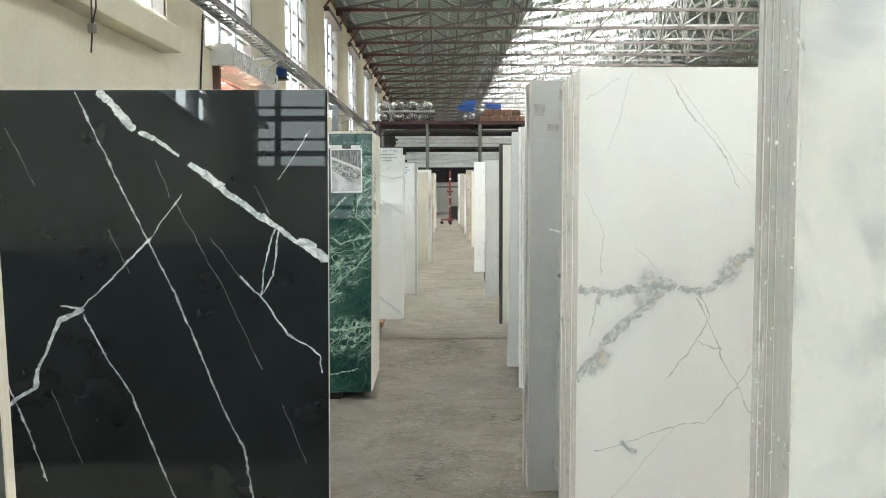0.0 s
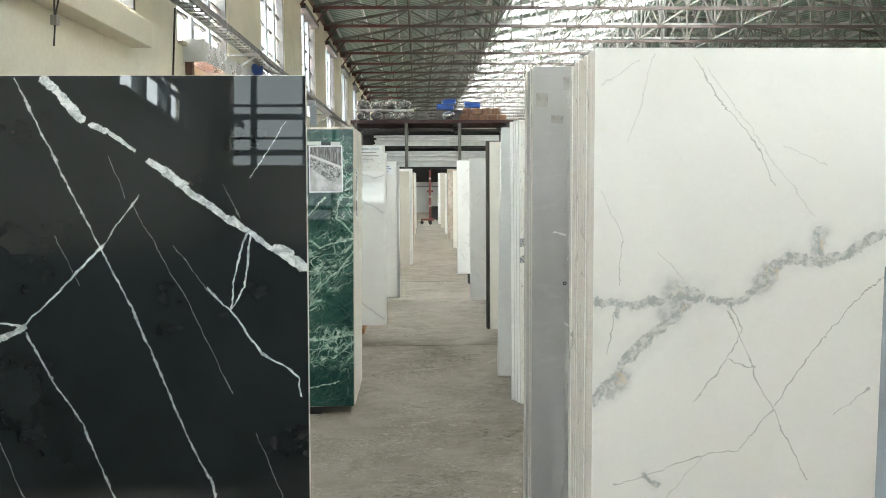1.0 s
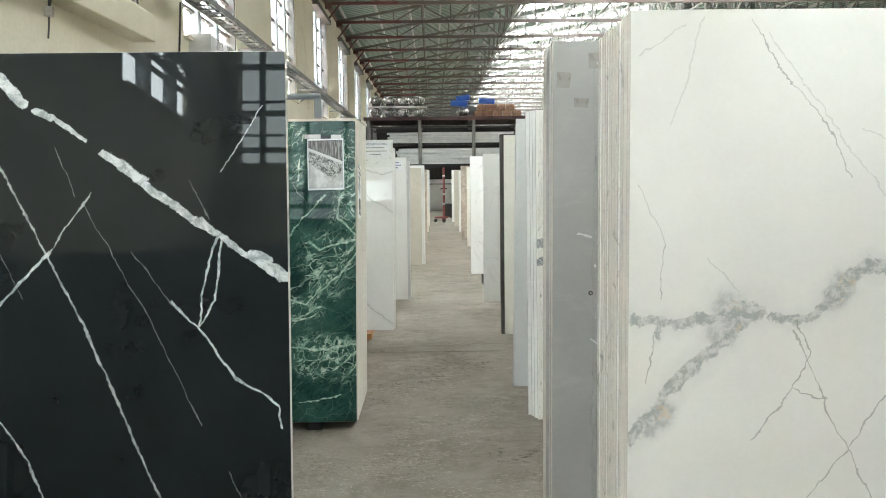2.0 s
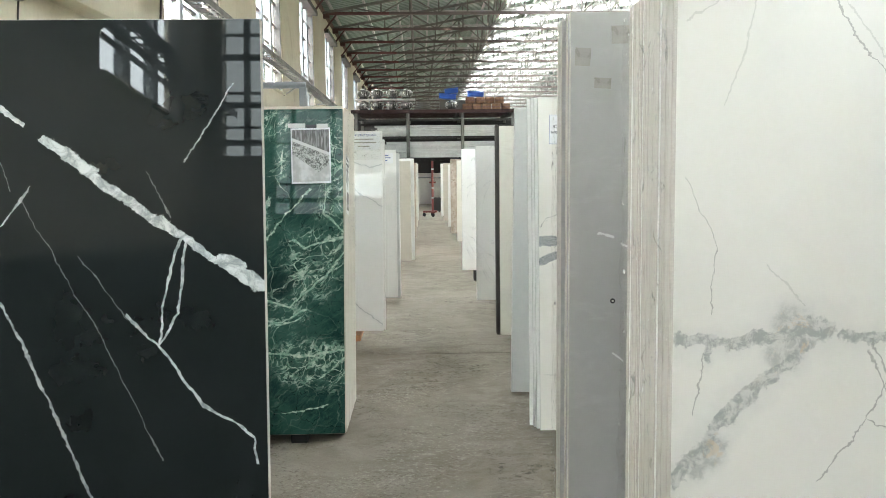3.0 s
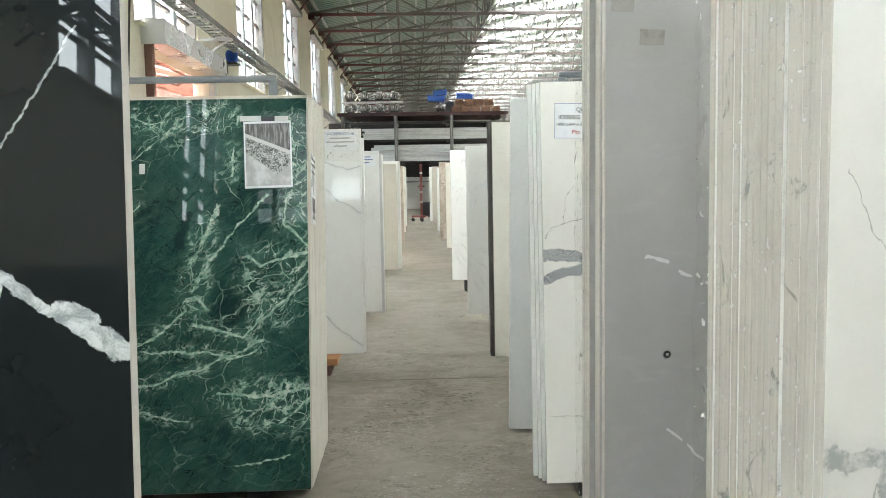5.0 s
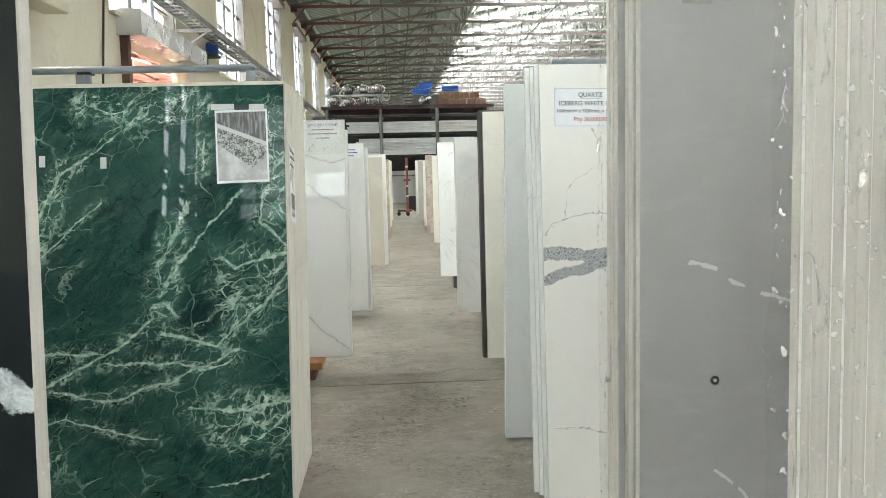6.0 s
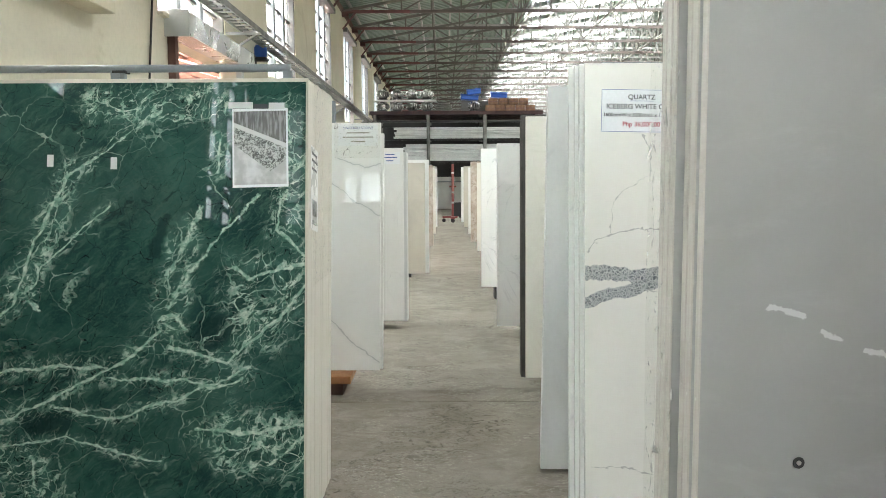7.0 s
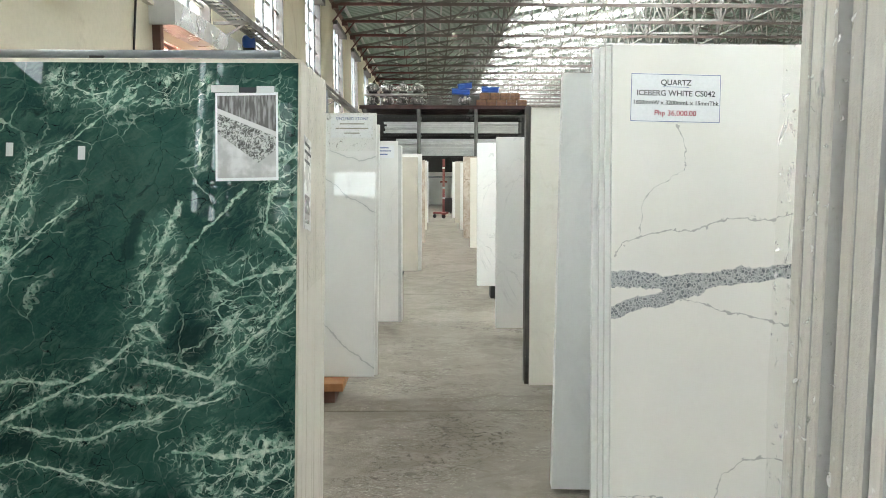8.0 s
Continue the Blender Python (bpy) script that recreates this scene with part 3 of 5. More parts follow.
M = {
    "black": black_marble(), "quartz": white_quartz(), "ice": iceberg_quartz(), "green": green_marble(), "grey": grey_stone(), "sintered": sintered_stone(),
    "cloud": plain_stone("cloudy_white_marble", (0.74, 0.735, 0.70), (0.70, 0.70, 0.68), 0.12, (0.42, 0.45, 0.47), 0.8, 1.5, 0.09),
    "pale": plain_stone("pale_grey_stone", (0.60, 0.605, 0.59), (0.55, 0.56, 0.55), 0.35, (0.42, 0.43, 0.43), 0.35, 0.9, 0.03),
    "cream": plain_stone("cream_stone", (0.80, 0.775, 0.70), (0.75, 0.725, 0.655), 0.3, (0.6, 0.56, 0.48), 0.3),
    "white": plain_stone("white_stone", (0.85, 0.845, 0.82), (0.82, 0.815, 0.795), 0.15, (0.5, 0.5, 0.5), 0.5, 1.1, 0.012),
    "gloss": plain_stone("polished_white_stone", (0.85, 0.85, 0.835), (0.83, 0.83, 0.815), 0.012, (0.42, 0.43, 0.44), 0.6, 1.2, 0.012),
    "darkened_face": plain_stone("darkened_slab_face", (0.045, 0.047, 0.045), (0.06, 0.062, 0.06), 0.5),
    "beige": plain_stone("beige_stone", (0.58, 0.54, 0.46), (0.52, 0.48, 0.41), 0.35, (0.45, 0.4, 0.33), 0.4),
    "brown": plain_stone("brown_veined_stone", (0.60, 0.53, 0.45), (0.42, 0.34, 0.27), 0.2, (0.2, 0.14, 0.1), 0.8, 4.0, 0.05),
    "edge": raw_edge("sawn_white_edge", (0.53, 0.50, 0.455), (0.49, 0.46, 0.415), (0.36, 0.315, 0.26)),
    "edge_white": raw_edge("clean_white_edge", (0.66, 0.655, 0.63), (0.61, 0.60, 0.575), (0.50, 0.48, 0.44)),
    "edge_cream": raw_edge("sawn_cream_edge", (0.56, 0.52, 0.43), (0.52, 0.475, 0.39), (0.42, 0.365, 0.29)),
    "edge_clean": raw_edge("pale_beige_edge", (0.60, 0.565, 0.505), (0.57, 0.535, 0.475), (0.50, 0.46, 0.40)),
    "edge_dark": raw_edge("sawn_dark_edge", (0.10, 0.09, 0.08), (0.05, 0.048, 0.045), (0.2, 0.17, 0.13)),
    "floor": concrete(), "film": film_plastic(), "photo": photo_print(),
    "wall": painted("cream_wall_paint", (0.64, 0.61, 0.50), (0.585, 0.555, 0.45), 0.8, 0.7, 0.15, 0.0, (0.43, 0.39, 0.30)),
    "frame": painted("grey_blue_window_steel", (0.20, 0.23, 0.25), (0.26, 0.29, 0.31), 0.5),
    "dark_frame": painted("dark_window_steel", (0.050, 0.050, 0.047), (0.085, 0.082, 0.076), 0.55),
    "red": painted("red_oxide_steel", (0.24, 0.055, 0.05), (0.17, 0.045, 0.04), 0.6),
    "truss": painted("weathered_truss_steel", (0.105, 0.105, 0.097), (0.15, 0.15, 0.14), 0.6),
    "chord": painted("worn_red_brown_steel", (0.13, 0.042, 0.042), (0.10, 0.055, 0.052), 0.6, 0.4),
    "dull_chord": painted("grey_brown_steel", (0.10, 0.075, 0.07), (0.12, 0.11, 0.104), 0.6, 0.4),
    "purlin": painted("galvanised_purlin", (0.27, 0.28, 0.27), (0.34, 0.35, 0.34), 0.5),
    "roof": painted("green_grey_roof_sheet", (0.16, 0.225, 0.19), (0.22, 0.29, 0.255), 0.55, 0.5),
    "tray": painted("galvanised_tray_steel", (0.17, 0.17, 0.16), (0.12, 0.12, 0.113), 0.5, 3, 0.1, 0.2),
    "zinc": painted("bright_sheet_metal", (0.50, 0.50, 0.485), (0.40, 0.40, 0.39), 0.28, 2, 0.05, 0.9),
    "vent": painted("dull_ventilator_metal", (0.66, 0.66, 0.65), (0.56, 0.56, 0.55), 0.25, 6, 0.05, 0.7),
    # darker copy of the sawn edge, holding down ends lit too brightly
    "edge_dimmed": raw_edge("dimmed_slab_edge", (0.36, 0.35, 0.32), (0.32, 0.31, 0.28), (0.24, 0.21, 0.17)),
    "rail": painted("grey_blue_painted_steel", (0.20, 0.225, 0.245), (0.26, 0.285, 0.305), 0.4, 4),
    "iron": painted("black_steel", (0.012, 0.012, 0.012), (0.022, 0.021, 0.020), 0.6),
    "wood": painted("orange_wood", (0.42, 0.20, 0.085), (0.34, 0.155, 0.065), 0.6, 6),
    "deck": painted("dark_red_deck", (0.040, 0.012, 0.011), (0.026, 0.010, 0.010), 0.6),
    "profile": painted("pale_grey_profile", (0.52, 0.53, 0.52), (0.44, 0.45, 0.45), 0.4),
    "blue": painted("blue_plastic", (0.022, 0.10, 0.42), (0.016, 0.075, 0.34), 0.4),
    "carton": painted("brown_carton", (0.22, 0.125, 0.072), (0.15, 0.083, 0.05), 0.8, 5),
    "panel": painted("white_panel", (0.72, 0.72, 0.70), (0.66, 0.66, 0.64), 0.5),
    "rubber": painted("black_rubber", (0.018, 0.018, 0.018), (0.03, 0.03, 0.03), 0.6),
    "pink": lit_sheet("faded_pink_sheet", (0.62, 0.40, 0.37), (0.72, 0.55, 0.51)),
    "rust": painted("brown_rafter", (0.17, 0.09, 0.065), (0.12, 0.065, 0.05), 0.7),
    "tape": painted("brown_tape", (0.30, 0.285, 0.255), (0.36, 0.345, 0.31), 0.3, 20),
    "paper": painted("white_paper", (0.83, 0.84, 0.86), (0.80, 0.81, 0.83), 0.5, 5, 0.02),
    "white_tape": painted("white_tape", (0.70, 0.70, 0.69), (0.64, 0.64, 0.63), 0.3, 9),
    "ink": painted("black_ink", (0.03, 0.03, 0.04), (0.04, 0.04, 0.05), 0.6),
    "red_ink": painted("red_ink", (0.42, 0.03, 0.06), (0.38, 0.03, 0.05), 0.6),
    "blue_ink": painted("blue_ink", (0.10, 0.14, 0.32), (0.12, 0.16, 0.34), 0.6),
    "earth": painted("outdoor_ground", (0.12, 0.11, 0.09), (0.16, 0.145, 0.12), 0.9, 0.4),
    "skin": seen_through("clear_skylight_sheet", (0.62, 0.635, 0.62), 0.05),
    # grey tint holds down the sky's brightness in the gable windows
    "dull_glass": seen_through("dimming_window_glass", (0.40, 0.42, 0.42), 0.04),
    "glass": seen_through("window_glass", (0.74, 0.77, 0.78), 0.06),
}

# ---- building blocks ----


def add_box(bm, x0, x1, y0, y1, z0, z1, bevel=0.0):
    r = bmesh.ops.create_cube(bm, size=1.0)
    m = Matrix.Translation(((x0 + x1) / 2, (y0 + y1) / 2, (z0 + z1) / 2)) @ Matrix.Diagonal((x1 - x0, y1 - y0, z1 - z0, 1))
    bmesh.ops.transform(bm, matrix=m, verts=r["verts"])
    if bevel:
        edges = list({e for v in r["verts"] for e in v.link_edges})
        bmesh.ops.bevel(bm, geom=edges, offset=bevel, segments=1, affect="EDGES")
    return bm


def box(x0, x1, y0, y1, z0, z1, bevel=0.0):
    return add_box(bmesh.new(), x0, x1, y0, y1, z0, z1, bevel)


def add_bar(bm, a, b, w, h=None, sides=4):
    """A straight bar from a to b."""
    a, b = Vector(a), Vector(b)
    r = bmesh.ops.create_cone(bm, cap_ends=True, segments=sides, radius1=w * 0.7071 if sides == 4 else w / 2, radius2=w * 0.7071 if sides == 4 else w / 2, depth=1.0)
    turn = (b - a).to_track_quat("Z", "Y").to_matrix().to_4x4()
    spin = Matrix.Rotation(radians(45), 4, "Z") if sides == 4 else Matrix()
    m = Matrix.Translation((a + b) / 2) @ turn @ Matrix.Diagonal((1, (h or w) / w, (b - a).length, 1)) @ spin
    bmesh.ops.transform(bm, matrix=m, verts=r["verts"])
    return bm


def bar(a, b, w, h=None, sides=4):
    return add_bar(bmesh.new(), a, b, w, h, sides)


def lathe(profile, segments=20, ripple=0.0):
    """A turned body about z; ripple pushes every other rib outwards."""
    bm = bmesh.new()
    rings = []
    for r, z in profile:
        rings.append([bm.verts.new(((r * (1 + (ripple if i % 2 else 0))) * math.cos(2 * math.pi * i / segments),
                                    (r * (1 + (ripple if i % 2 else 0))) * math.sin(2 * math.pi * i / segments), z)) for i in range(segments)])
    for a, b in zip(rings, rings[1:]):
        for i in range(segments):
            bm.faces.new((a[i], a[(i + 1) % segments], b[(i + 1) % segments], b[i]))
    bm.faces.new(rings[0][::-1])
    bm.faces.new(rings[-1])
    return bm


def part(name, bm, material, parent=None, label="", smooth=False):
    me = bpy.data.meshes.new(name)
    bm.normal_update()
    bm.to_mesh(me)
    bm.free()
    for m in material if isinstance(material, tuple) else (material,):
        me.materials.append(M[m])
    if smooth:
        for p in me.polygons:
            p.use_smooth = True
    ob = new(name, me)
    ob.parent = parent
    return tagged(ob, label=label)


def thing(name, label, category, group="", m=None):
    ob = tagged(new(name), label, category, group)
    if m is not None:
        ob.matrix_world = m
    return ob


def setting(name, bm, material, label="", parent=None):
    ob = part(name, bm, material, parent, label)
    return tagged(ob, kind="structure")


def words(text, size, material, parent, m, bold=0.0):
    """Raised lettering in the built-in font, as a mesh."""
    cu = bpy.data.curves.new("lettering", "FONT")
    cu.body, cu.size, cu.align_x, cu.align_y, cu.offset = text, size, "CENTER", "CENTER", bold
    tmp = new("lettering", cu)
    me = bpy.data.meshes.new_from_object(tmp.evaluated_get(bpy.context.evaluated_depsgraph_get()))
    bpy.data.objects.remove(tmp)
    bpy.data.curves.remove(cu)
    me.materials.clear()
    me.materials.append(M[material])
    ob = new("lettering", me)
    ob.parent = parent
    ob.matrix_basis = m
    return ob


# ---- the hall ----
WX, EX, YA, YB = -3.6, 28.4, -9.0, 112.0
EAVE, RIDGE, RX = 7.95, 10.85, 12.4
WALL_TOP, SILL, HEAD = 7.6, 3.5, 7.12
WINDOWS = [(12.95 + 6.65 * k, 16.25 + 6.65 * k) for k in range(-2, 14) if k != -1]
WINDOWS += [(-7.75, -4.55), (7.9, 11.2)]
WINDOWS.sort()
DOOR = (13.45, 16.9, 3.28)

floor = setting("floor", box(WX - 0.3, EX + 0.3, YA, YB, -0.25, -0.02), "iron", "grey worn concrete floor with sawn joints")
JOINTS = [6.63 + 4.05 * k for k in range(-3, 26)]
edges = [YA] + [j for j in JOINTS if YA < j < YB] + [YB]
for ya, yb in zip(edges, edges[1:]):
    for xa, xb in ((WX - 0.3, 5.2), (5.205, EX + 0.3)):
        part("floor_panel", box(xa, xb, ya + 0.006, yb - 0.006, -0.02, 0.0, 0.002), "floor", floor)

ground = setting("ground", box(-400, WX - 0.31, -400, 400, -0.3, -0.05), "earth", "bare pale ground outside the hall")

# the west wall: plinth, piers between the windows, and a band above them
west = setting("wall_west", box(WX - 0.3, WX, YA, DOOR[0], 0, SILL), "wall", "cream painted plaster wall with tall windows")
setting("wall_lower", box(WX - 0.3, WX, DOOR[1], YB, 0, SILL), "wall", parent=west)
setting("wall_over_door", box(WX - 0.3, WX, DOOR[0], DOOR[1], DOOR[2], SILL), "wall", parent=west)
cuts = [YA] + [v for w in WINDOWS for v in w] + [YB]
for a, b in zip(cuts[0::2], cuts[1::2]):
    setting("wall_pier", box(WX - 0.3, WX, a, b, SILL, HEAD), "wall", parent=west)
setting("wall_band", box(WX - 0.3, WX, YA, YB, HEAD, WALL_TOP), "wall", parent=west)
# dark filler added on the wall top to shut out bright sky
setting("eave_gap_filler", box(WX - 0.25, WX - 0.02, YA, YB, WALL_TOP, EAVE - 0.02), "rust", parent=west)
setting("sill_beam", box(WX, WX + 0.28, 3.5, 10.93, 3.08, 3.41, 0.01), "wall", parent=west)


def window(i, ya, yb):
    w = tagged(new(f"window_{i}"), "tall steel framed window with blue-grey mullions", "window", "windows along the wall", "structure")
    fx0, fx1 = WX - 0.2, WX - 0.12
    part("window_frame", add_box(box(fx0, fx1 + 0.1, ya, ya + 0.1, SILL, HEAD), fx0, fx1 + 0.1, yb - 0.07, yb, SILL, HEAD), "dark_frame", w)
    part("window_head", box(WX - 0.2, WX + 0.16, ya - 0.05, yb + 0.05, HEAD - 0.16, HEAD), "dark_frame", w)
    step = (yb - ya) / 3
    for k in (1, 2):
        part("mullion", box(fx0 - 0.02, fx1 + 0.06, ya + step * k - 0.09, ya + step * k + 0.09, SILL, HEAD - 0.16, 0.01), "frame", w)
    rows = 6
    for k in range(1, rows):
        z = SILL + (HEAD - SILL) * k / rows
        part("transom", box(fx0 + 0.01, fx1, ya, yb, z - 0.022, z + 0.022), "dark_frame", w)
    bm = bmesh.new()
    add_box(bm, WX - 0.30, WX + 0.08, ya, yb, SILL, SILL + 0.05)
    part("window_sill", bm, "wall", w)
    for k in range(3):
        pane = part("pane", box(fx0 + 0.03, fx0 + 0.036, ya + step * k, ya + step * (k + 1), SILL + 0.05, HEAD - 0.16), "glass", w)
        pane.visible_shadow = False


for i, (a, b) in enumerate(WINDOWS):
    window(i + 1, a, b)

setting("wall_east", box(EX, EX + 0.3, YA, YB, 0, 8.3), "wall", "plain cream hall wall")
# north wall takes the dark roof green so the far end stays dim
setting("wall_north", box(WX - 0.3, EX + 0.3, YB, YB + 0.3, 0, 11), "roof", "plain end wall coloured dark to keep the far end dim")
# the south gable behind the start: plinth, piers and tall windows, the row extended for light
S_SILL, S_HEAD, S_WIDE = 3.18, 7.3, 2.75
# the first belongs to the hall; the other six are unseen, added for daylight
S_WINDOWS = [-3.3 + 4.5 * k for k in range(7)]
south = setting("wall_south", box(WX - 0.3, EX + 0.3, YA - 0.3, YA, 0, S_SILL), "wall", "cream painted gable wall with tall windows")
setting("wall_gable", box(WX - 0.3, EX + 0.3, YA - 0.3, YA, S_HEAD, 11), "wall", parent=south)
cuts = [WX - 0.3] + [v for x in S_WINDOWS for v in (x, x + S_WIDE)] + [EX + 0.3]
for a, b in zip(cuts[0::2], cuts[1::2]):
    setting("wall_pier", box(a, b, YA - 0.3, YA, S_SILL, S_HEAD), "wall", parent=south)


def gable_window(i, x):
    w = tagged(new(f"window_{i}"), "tall steel framed gable window with dark bars, in a row extended for light", "window", "windows in the gable", "structure")
    y0, y1 = YA - 0.2, YA - 0.1
    for dx in (0.41, 1.36, 2.31):
        part("mullion", box(x + dx - 0.05, x + dx + 0.05, y0, y1 + 0.03, S_SILL, S_HEAD, 0.006), "frame", w)
    for z, h in ((3.48, 0.09), (3.75, 0.03), (4.15, 0.09), (4.36, 0.03), (5.0, 0.09), (5.4, 0.03), (5.85, 0.09), (6.4, 0.03)):
        part("transom", box(x, x + S_WIDE, y0 + 0.012, y1 + 0.012, z - h / 2, z + h / 2), "dark_frame", w)
    part("window_sill", box(x, x + S_WIDE, YA - 0.3, YA + 0.05, S_SILL, S_SILL + 0.04), "wall", w)
    pane = part("pane", box(x, x + S_WIDE, y0 + 0.03, y0 + 0.036, S_SILL + 0.04, S_HEAD), "dull_glass", w)
    pane.visible_shadow = False


for i, x in enumerate(S_WINDOWS):
    gable_window(len(WINDOWS) + 1 + i, x)

# the roof: ribbed sheet down both slopes, with skylight bands round the ridge
SKY_A, SKY_B, SKY_Y = 4.4, 12.4, -8.9
TRUSS_STEP, TRUSS_Y = 3.32, 29.3


def roof_z(x):
    return RIDGE - (RIDGE - EAVE) * abs(x - RX) / (RX - WX)


def ribbed(xa, xb, ya, yb, rib=0.30, high=0.045):
    """Roof sheet with trapezoid ribs that run down the slope."""
    bm = bmesh.new()
    prof = []
    y = ya
    while y < yb - 1e-6:
        for dy, dz in ((0.0, 0.0), (0.16, 0.0), (0.19, high), (0.27, high)):
            if y + dy < yb:
                prof.append((y + dy, dz))
        y += rib
    prof.append((yb, 0.0))
    rows = [[bm.verts.new((x, y, roof_z(x) + dz)) for y, dz in prof] for x in (xa, xb)]
    for i in range(len(prof) - 1):
        bm.faces.new((rows[0][i], rows[0][i + 1], rows[1][i + 1], rows[1][i]))
    return bm


setting("ceiling", ribbed(WX - 0.6, SKY_A, YA, YB), "roof", "green-grey ribbed metal roof sheet")
setting("ceiling_east", ribbed(SKY_B, EX + 0.6, YA, YB), "roof", "green-grey ribbed metal roof sheet")
bm_sheet, bm_clear = bmesh.new(), bmesh.new()
y = TRUSS_Y - TRUSS_STEP * math.floor((TRUSS_Y - SKY_Y) / TRUSS_STEP)
setting("ceiling_south", ribbed(SKY_A, SKY_B, YA, y), "roof", "green-grey ribbed metal roof sheet")
while y < YB:
    for xa, xb in ((SKY_A, SKY_B),):
        sub = ribbed(xa, xb, max(y, YA), min(y + TRUSS_STEP * 0.56, YB), 0.30, 0.012)
        tmp = bpy.data.meshes.new("tmp")
        sub.to_mesh(tmp)
        bm_sheet.from_mesh(tmp)
        bpy.data.meshes.remove(tmp)
        sub.free()
        ya, yb = y + TRUSS_STEP * 0.56, min(y + TRUSS_STEP, YB)
        vs = [bm_clear.verts.new(p) for p in ((xa, ya, roof_z(xa) + 0.03), (xb, ya, roof_z(xb) + 0.03), (xb, yb, roof_z(xb) + 0.03), (xa, yb, roof_z(xa) + 0.03))]
        bm_clear.faces.new(vs)
    y += TRUSS_STEP
setting("ceiling_bands", bm_sheet, "roof", "green-grey roof sheet between skylights")
clear = setting("skylight", bm_clear, "skin", "clear skylight bands in the roof")

# purlins along the hall, under the sheet
for k in range(25):
    x = WX + 0.3 + k * 1.3
    setting("purlin", box(x - 0.035, x + 0.035, YA, YB, roof_z(x) - 0.19, roof_z(x) - 0.02), "purlin", "long galvanised purlin")

# one truss across the hall, then its copies
CHORD = 7.66


def make_truss():
    t = thing("roof_truss", "red-brown and grey steel roof truss spanning the hall", "truss", "roof trusses")
    part("chord_end", box(WX, WX + 2.6, -0.05, 0.05, CHORD - 0.055, CHORD + 0.055), "chord", t, "dull red chord end by the wall")
    part("bottom_chord", box(WX + 2.6, EX, -0.05, 0.05, CHORD - 0.055, CHORD + 0.055), "dull_chord", t)
    part("second_chord", box(WX + 0.6, EX - 0.6, -0.035, 0.035, CHORD + 0.72, CHORD + 0.80), "purlin", t)
    for xa, xb in ((WX, RX), (RX, EX)):
        part("top_chord", bar((xa, 0, roof_z(xa) - 0.27), (xb, 0, roof_z(xb) - 0.27), 0.10), "truss", t)
    nodes = [WX + (EX - WX) * k / 28 for k in range(29)]
    for k, x in enumerate(nodes):
        part("post", bar((x, 0, CHORD), (x, 0, roof_z(x) - 0.27), 0.06), "chord" if k in (0, 28) else "truss", t)
    for k in range(28):
        a, b = nodes[k], nodes[k + 1]
        if k % 2:
            p, q = (a, 0, roof_z(a) - 0.27), (b, 0, CHORD)
        else:
            p, q = (a, 0, CHORD), (b, 0, roof_z(b) - 0.27)
        part("diagonal", bar(p, q, 0.055), "truss", t)
    part("bracket", bar((WX + 0.02, 0, WALL_TOP - 0.6), (WX + 0.55, 0, CHORD), 0.06), "chord", t)
    part("shoe", box(WX - 0.02, WX + 0.24, -0.12, 0.12, WALL_TOP - 0.12, CHORD - 0.05), "chord", t)
    return t


ks = [k for k in range(-22, 25) if YA < TRUSS_Y + TRUSS_STEP * k < YB]
truss = make_truss()
truss.matrix_world = pose(0, TRUSS_Y + TRUSS_STEP * ks[0], 0)
for k in ks[1:]:
    copy_thing(truss, pose(0, TRUSS_Y + TRUSS_STEP * k, 0))

# zigzag bracing along the hall between the trusses
for x in (-0.1, 3.4, 6.8, 10.2, 13.6):
    br = tagged(new("roof_bracing"), "thin grey zigzag bracing between roof trusses", "bracing", "roof bracing", "structure")
    part("tie", box(x - 0.03, x + 0.03, YA, YB, CHORD + 0.06, CHORD + 0.12), "truss", br)
    for k in ks[:-1]:
        ya = TRUSS_Y + TRUSS_STEP * k
        za, zb = CHORD + 0.08, roof_z(x) - 0.3
        part("brace", bar((x, ya, za), (x, ya + TRUSS_STEP / 2, zb), 0.05), "truss", br)
        part("brace", bar((x, ya + TRUSS_STEP / 2, zb), (x, ya + TRUSS_STEP, za), 0.05), "truss", br)

# the cable ladder along the wall
tray = tagged(new("cable_tray"), "galvanised cable ladder with grey cables along the wall", "cable tray", "", "structure")
TX, TZ = -3.2, 3.95
for x in (TX - 0.15, TX + 0.15):
    part("side_rail", box(x - 0.012, x + 0.012, YA, 55, TZ - 0.05, TZ + 0.05), "tray", tray)
rung = None
for k in range(234):
    yy = -8.9 + k * 0.27
    if rung is None:
        rung = part("rung", box(-0.14, 0.14, -0.012, 0.012, -0.012, 0.012), "tray", tray)
        rung.location = (TX, yy, TZ - 0.02)
    else:
        r = rung.copy()
        scene.collection.objects.link(r)
        r.location = (TX, yy, TZ - 0.02)
for x, w in ((TX - 0.09, 0.022), (TX + 0.02, 0.028), (TX + 0.08, 0.018)):
    part("cable", bar((x, YA, TZ + 0.03), (x, 55, TZ + 0.03), w, None, 6), "iron", tray)
for k in range(-2, 7):
    yy = 9.66 + 6.65 * k
    part("arm", bar((WX, yy, TZ - 0.09), (TX + 0.22, yy, TZ - 0.09), 0.05), "tray", tray)
    part("arm_brace", bar((WX, yy, TZ - 0.45), (TX + 0.15, yy, TZ - 0.1), 0.035), "tray", tray)

# the shutter housing over the side door, its jambs and what stands outside
shutter = thing("shutter_housing", "bright sheet metal roller shutter housing over a doorway", "shutter")
part("casing", box(WX, WX + 0.34, 13.22, 17.0, 3.27, 3.60, 0.008), "zinc", shutter)
part("end_plate", box(WX, WX + 0.35, 13.19, 13.22, 3.255, 3.615), "profile", shutter)
part("guide", box(WX + 0.003, WX + 0.11, 13.30, 13.43, 0, 3.27), "rust", shutter)
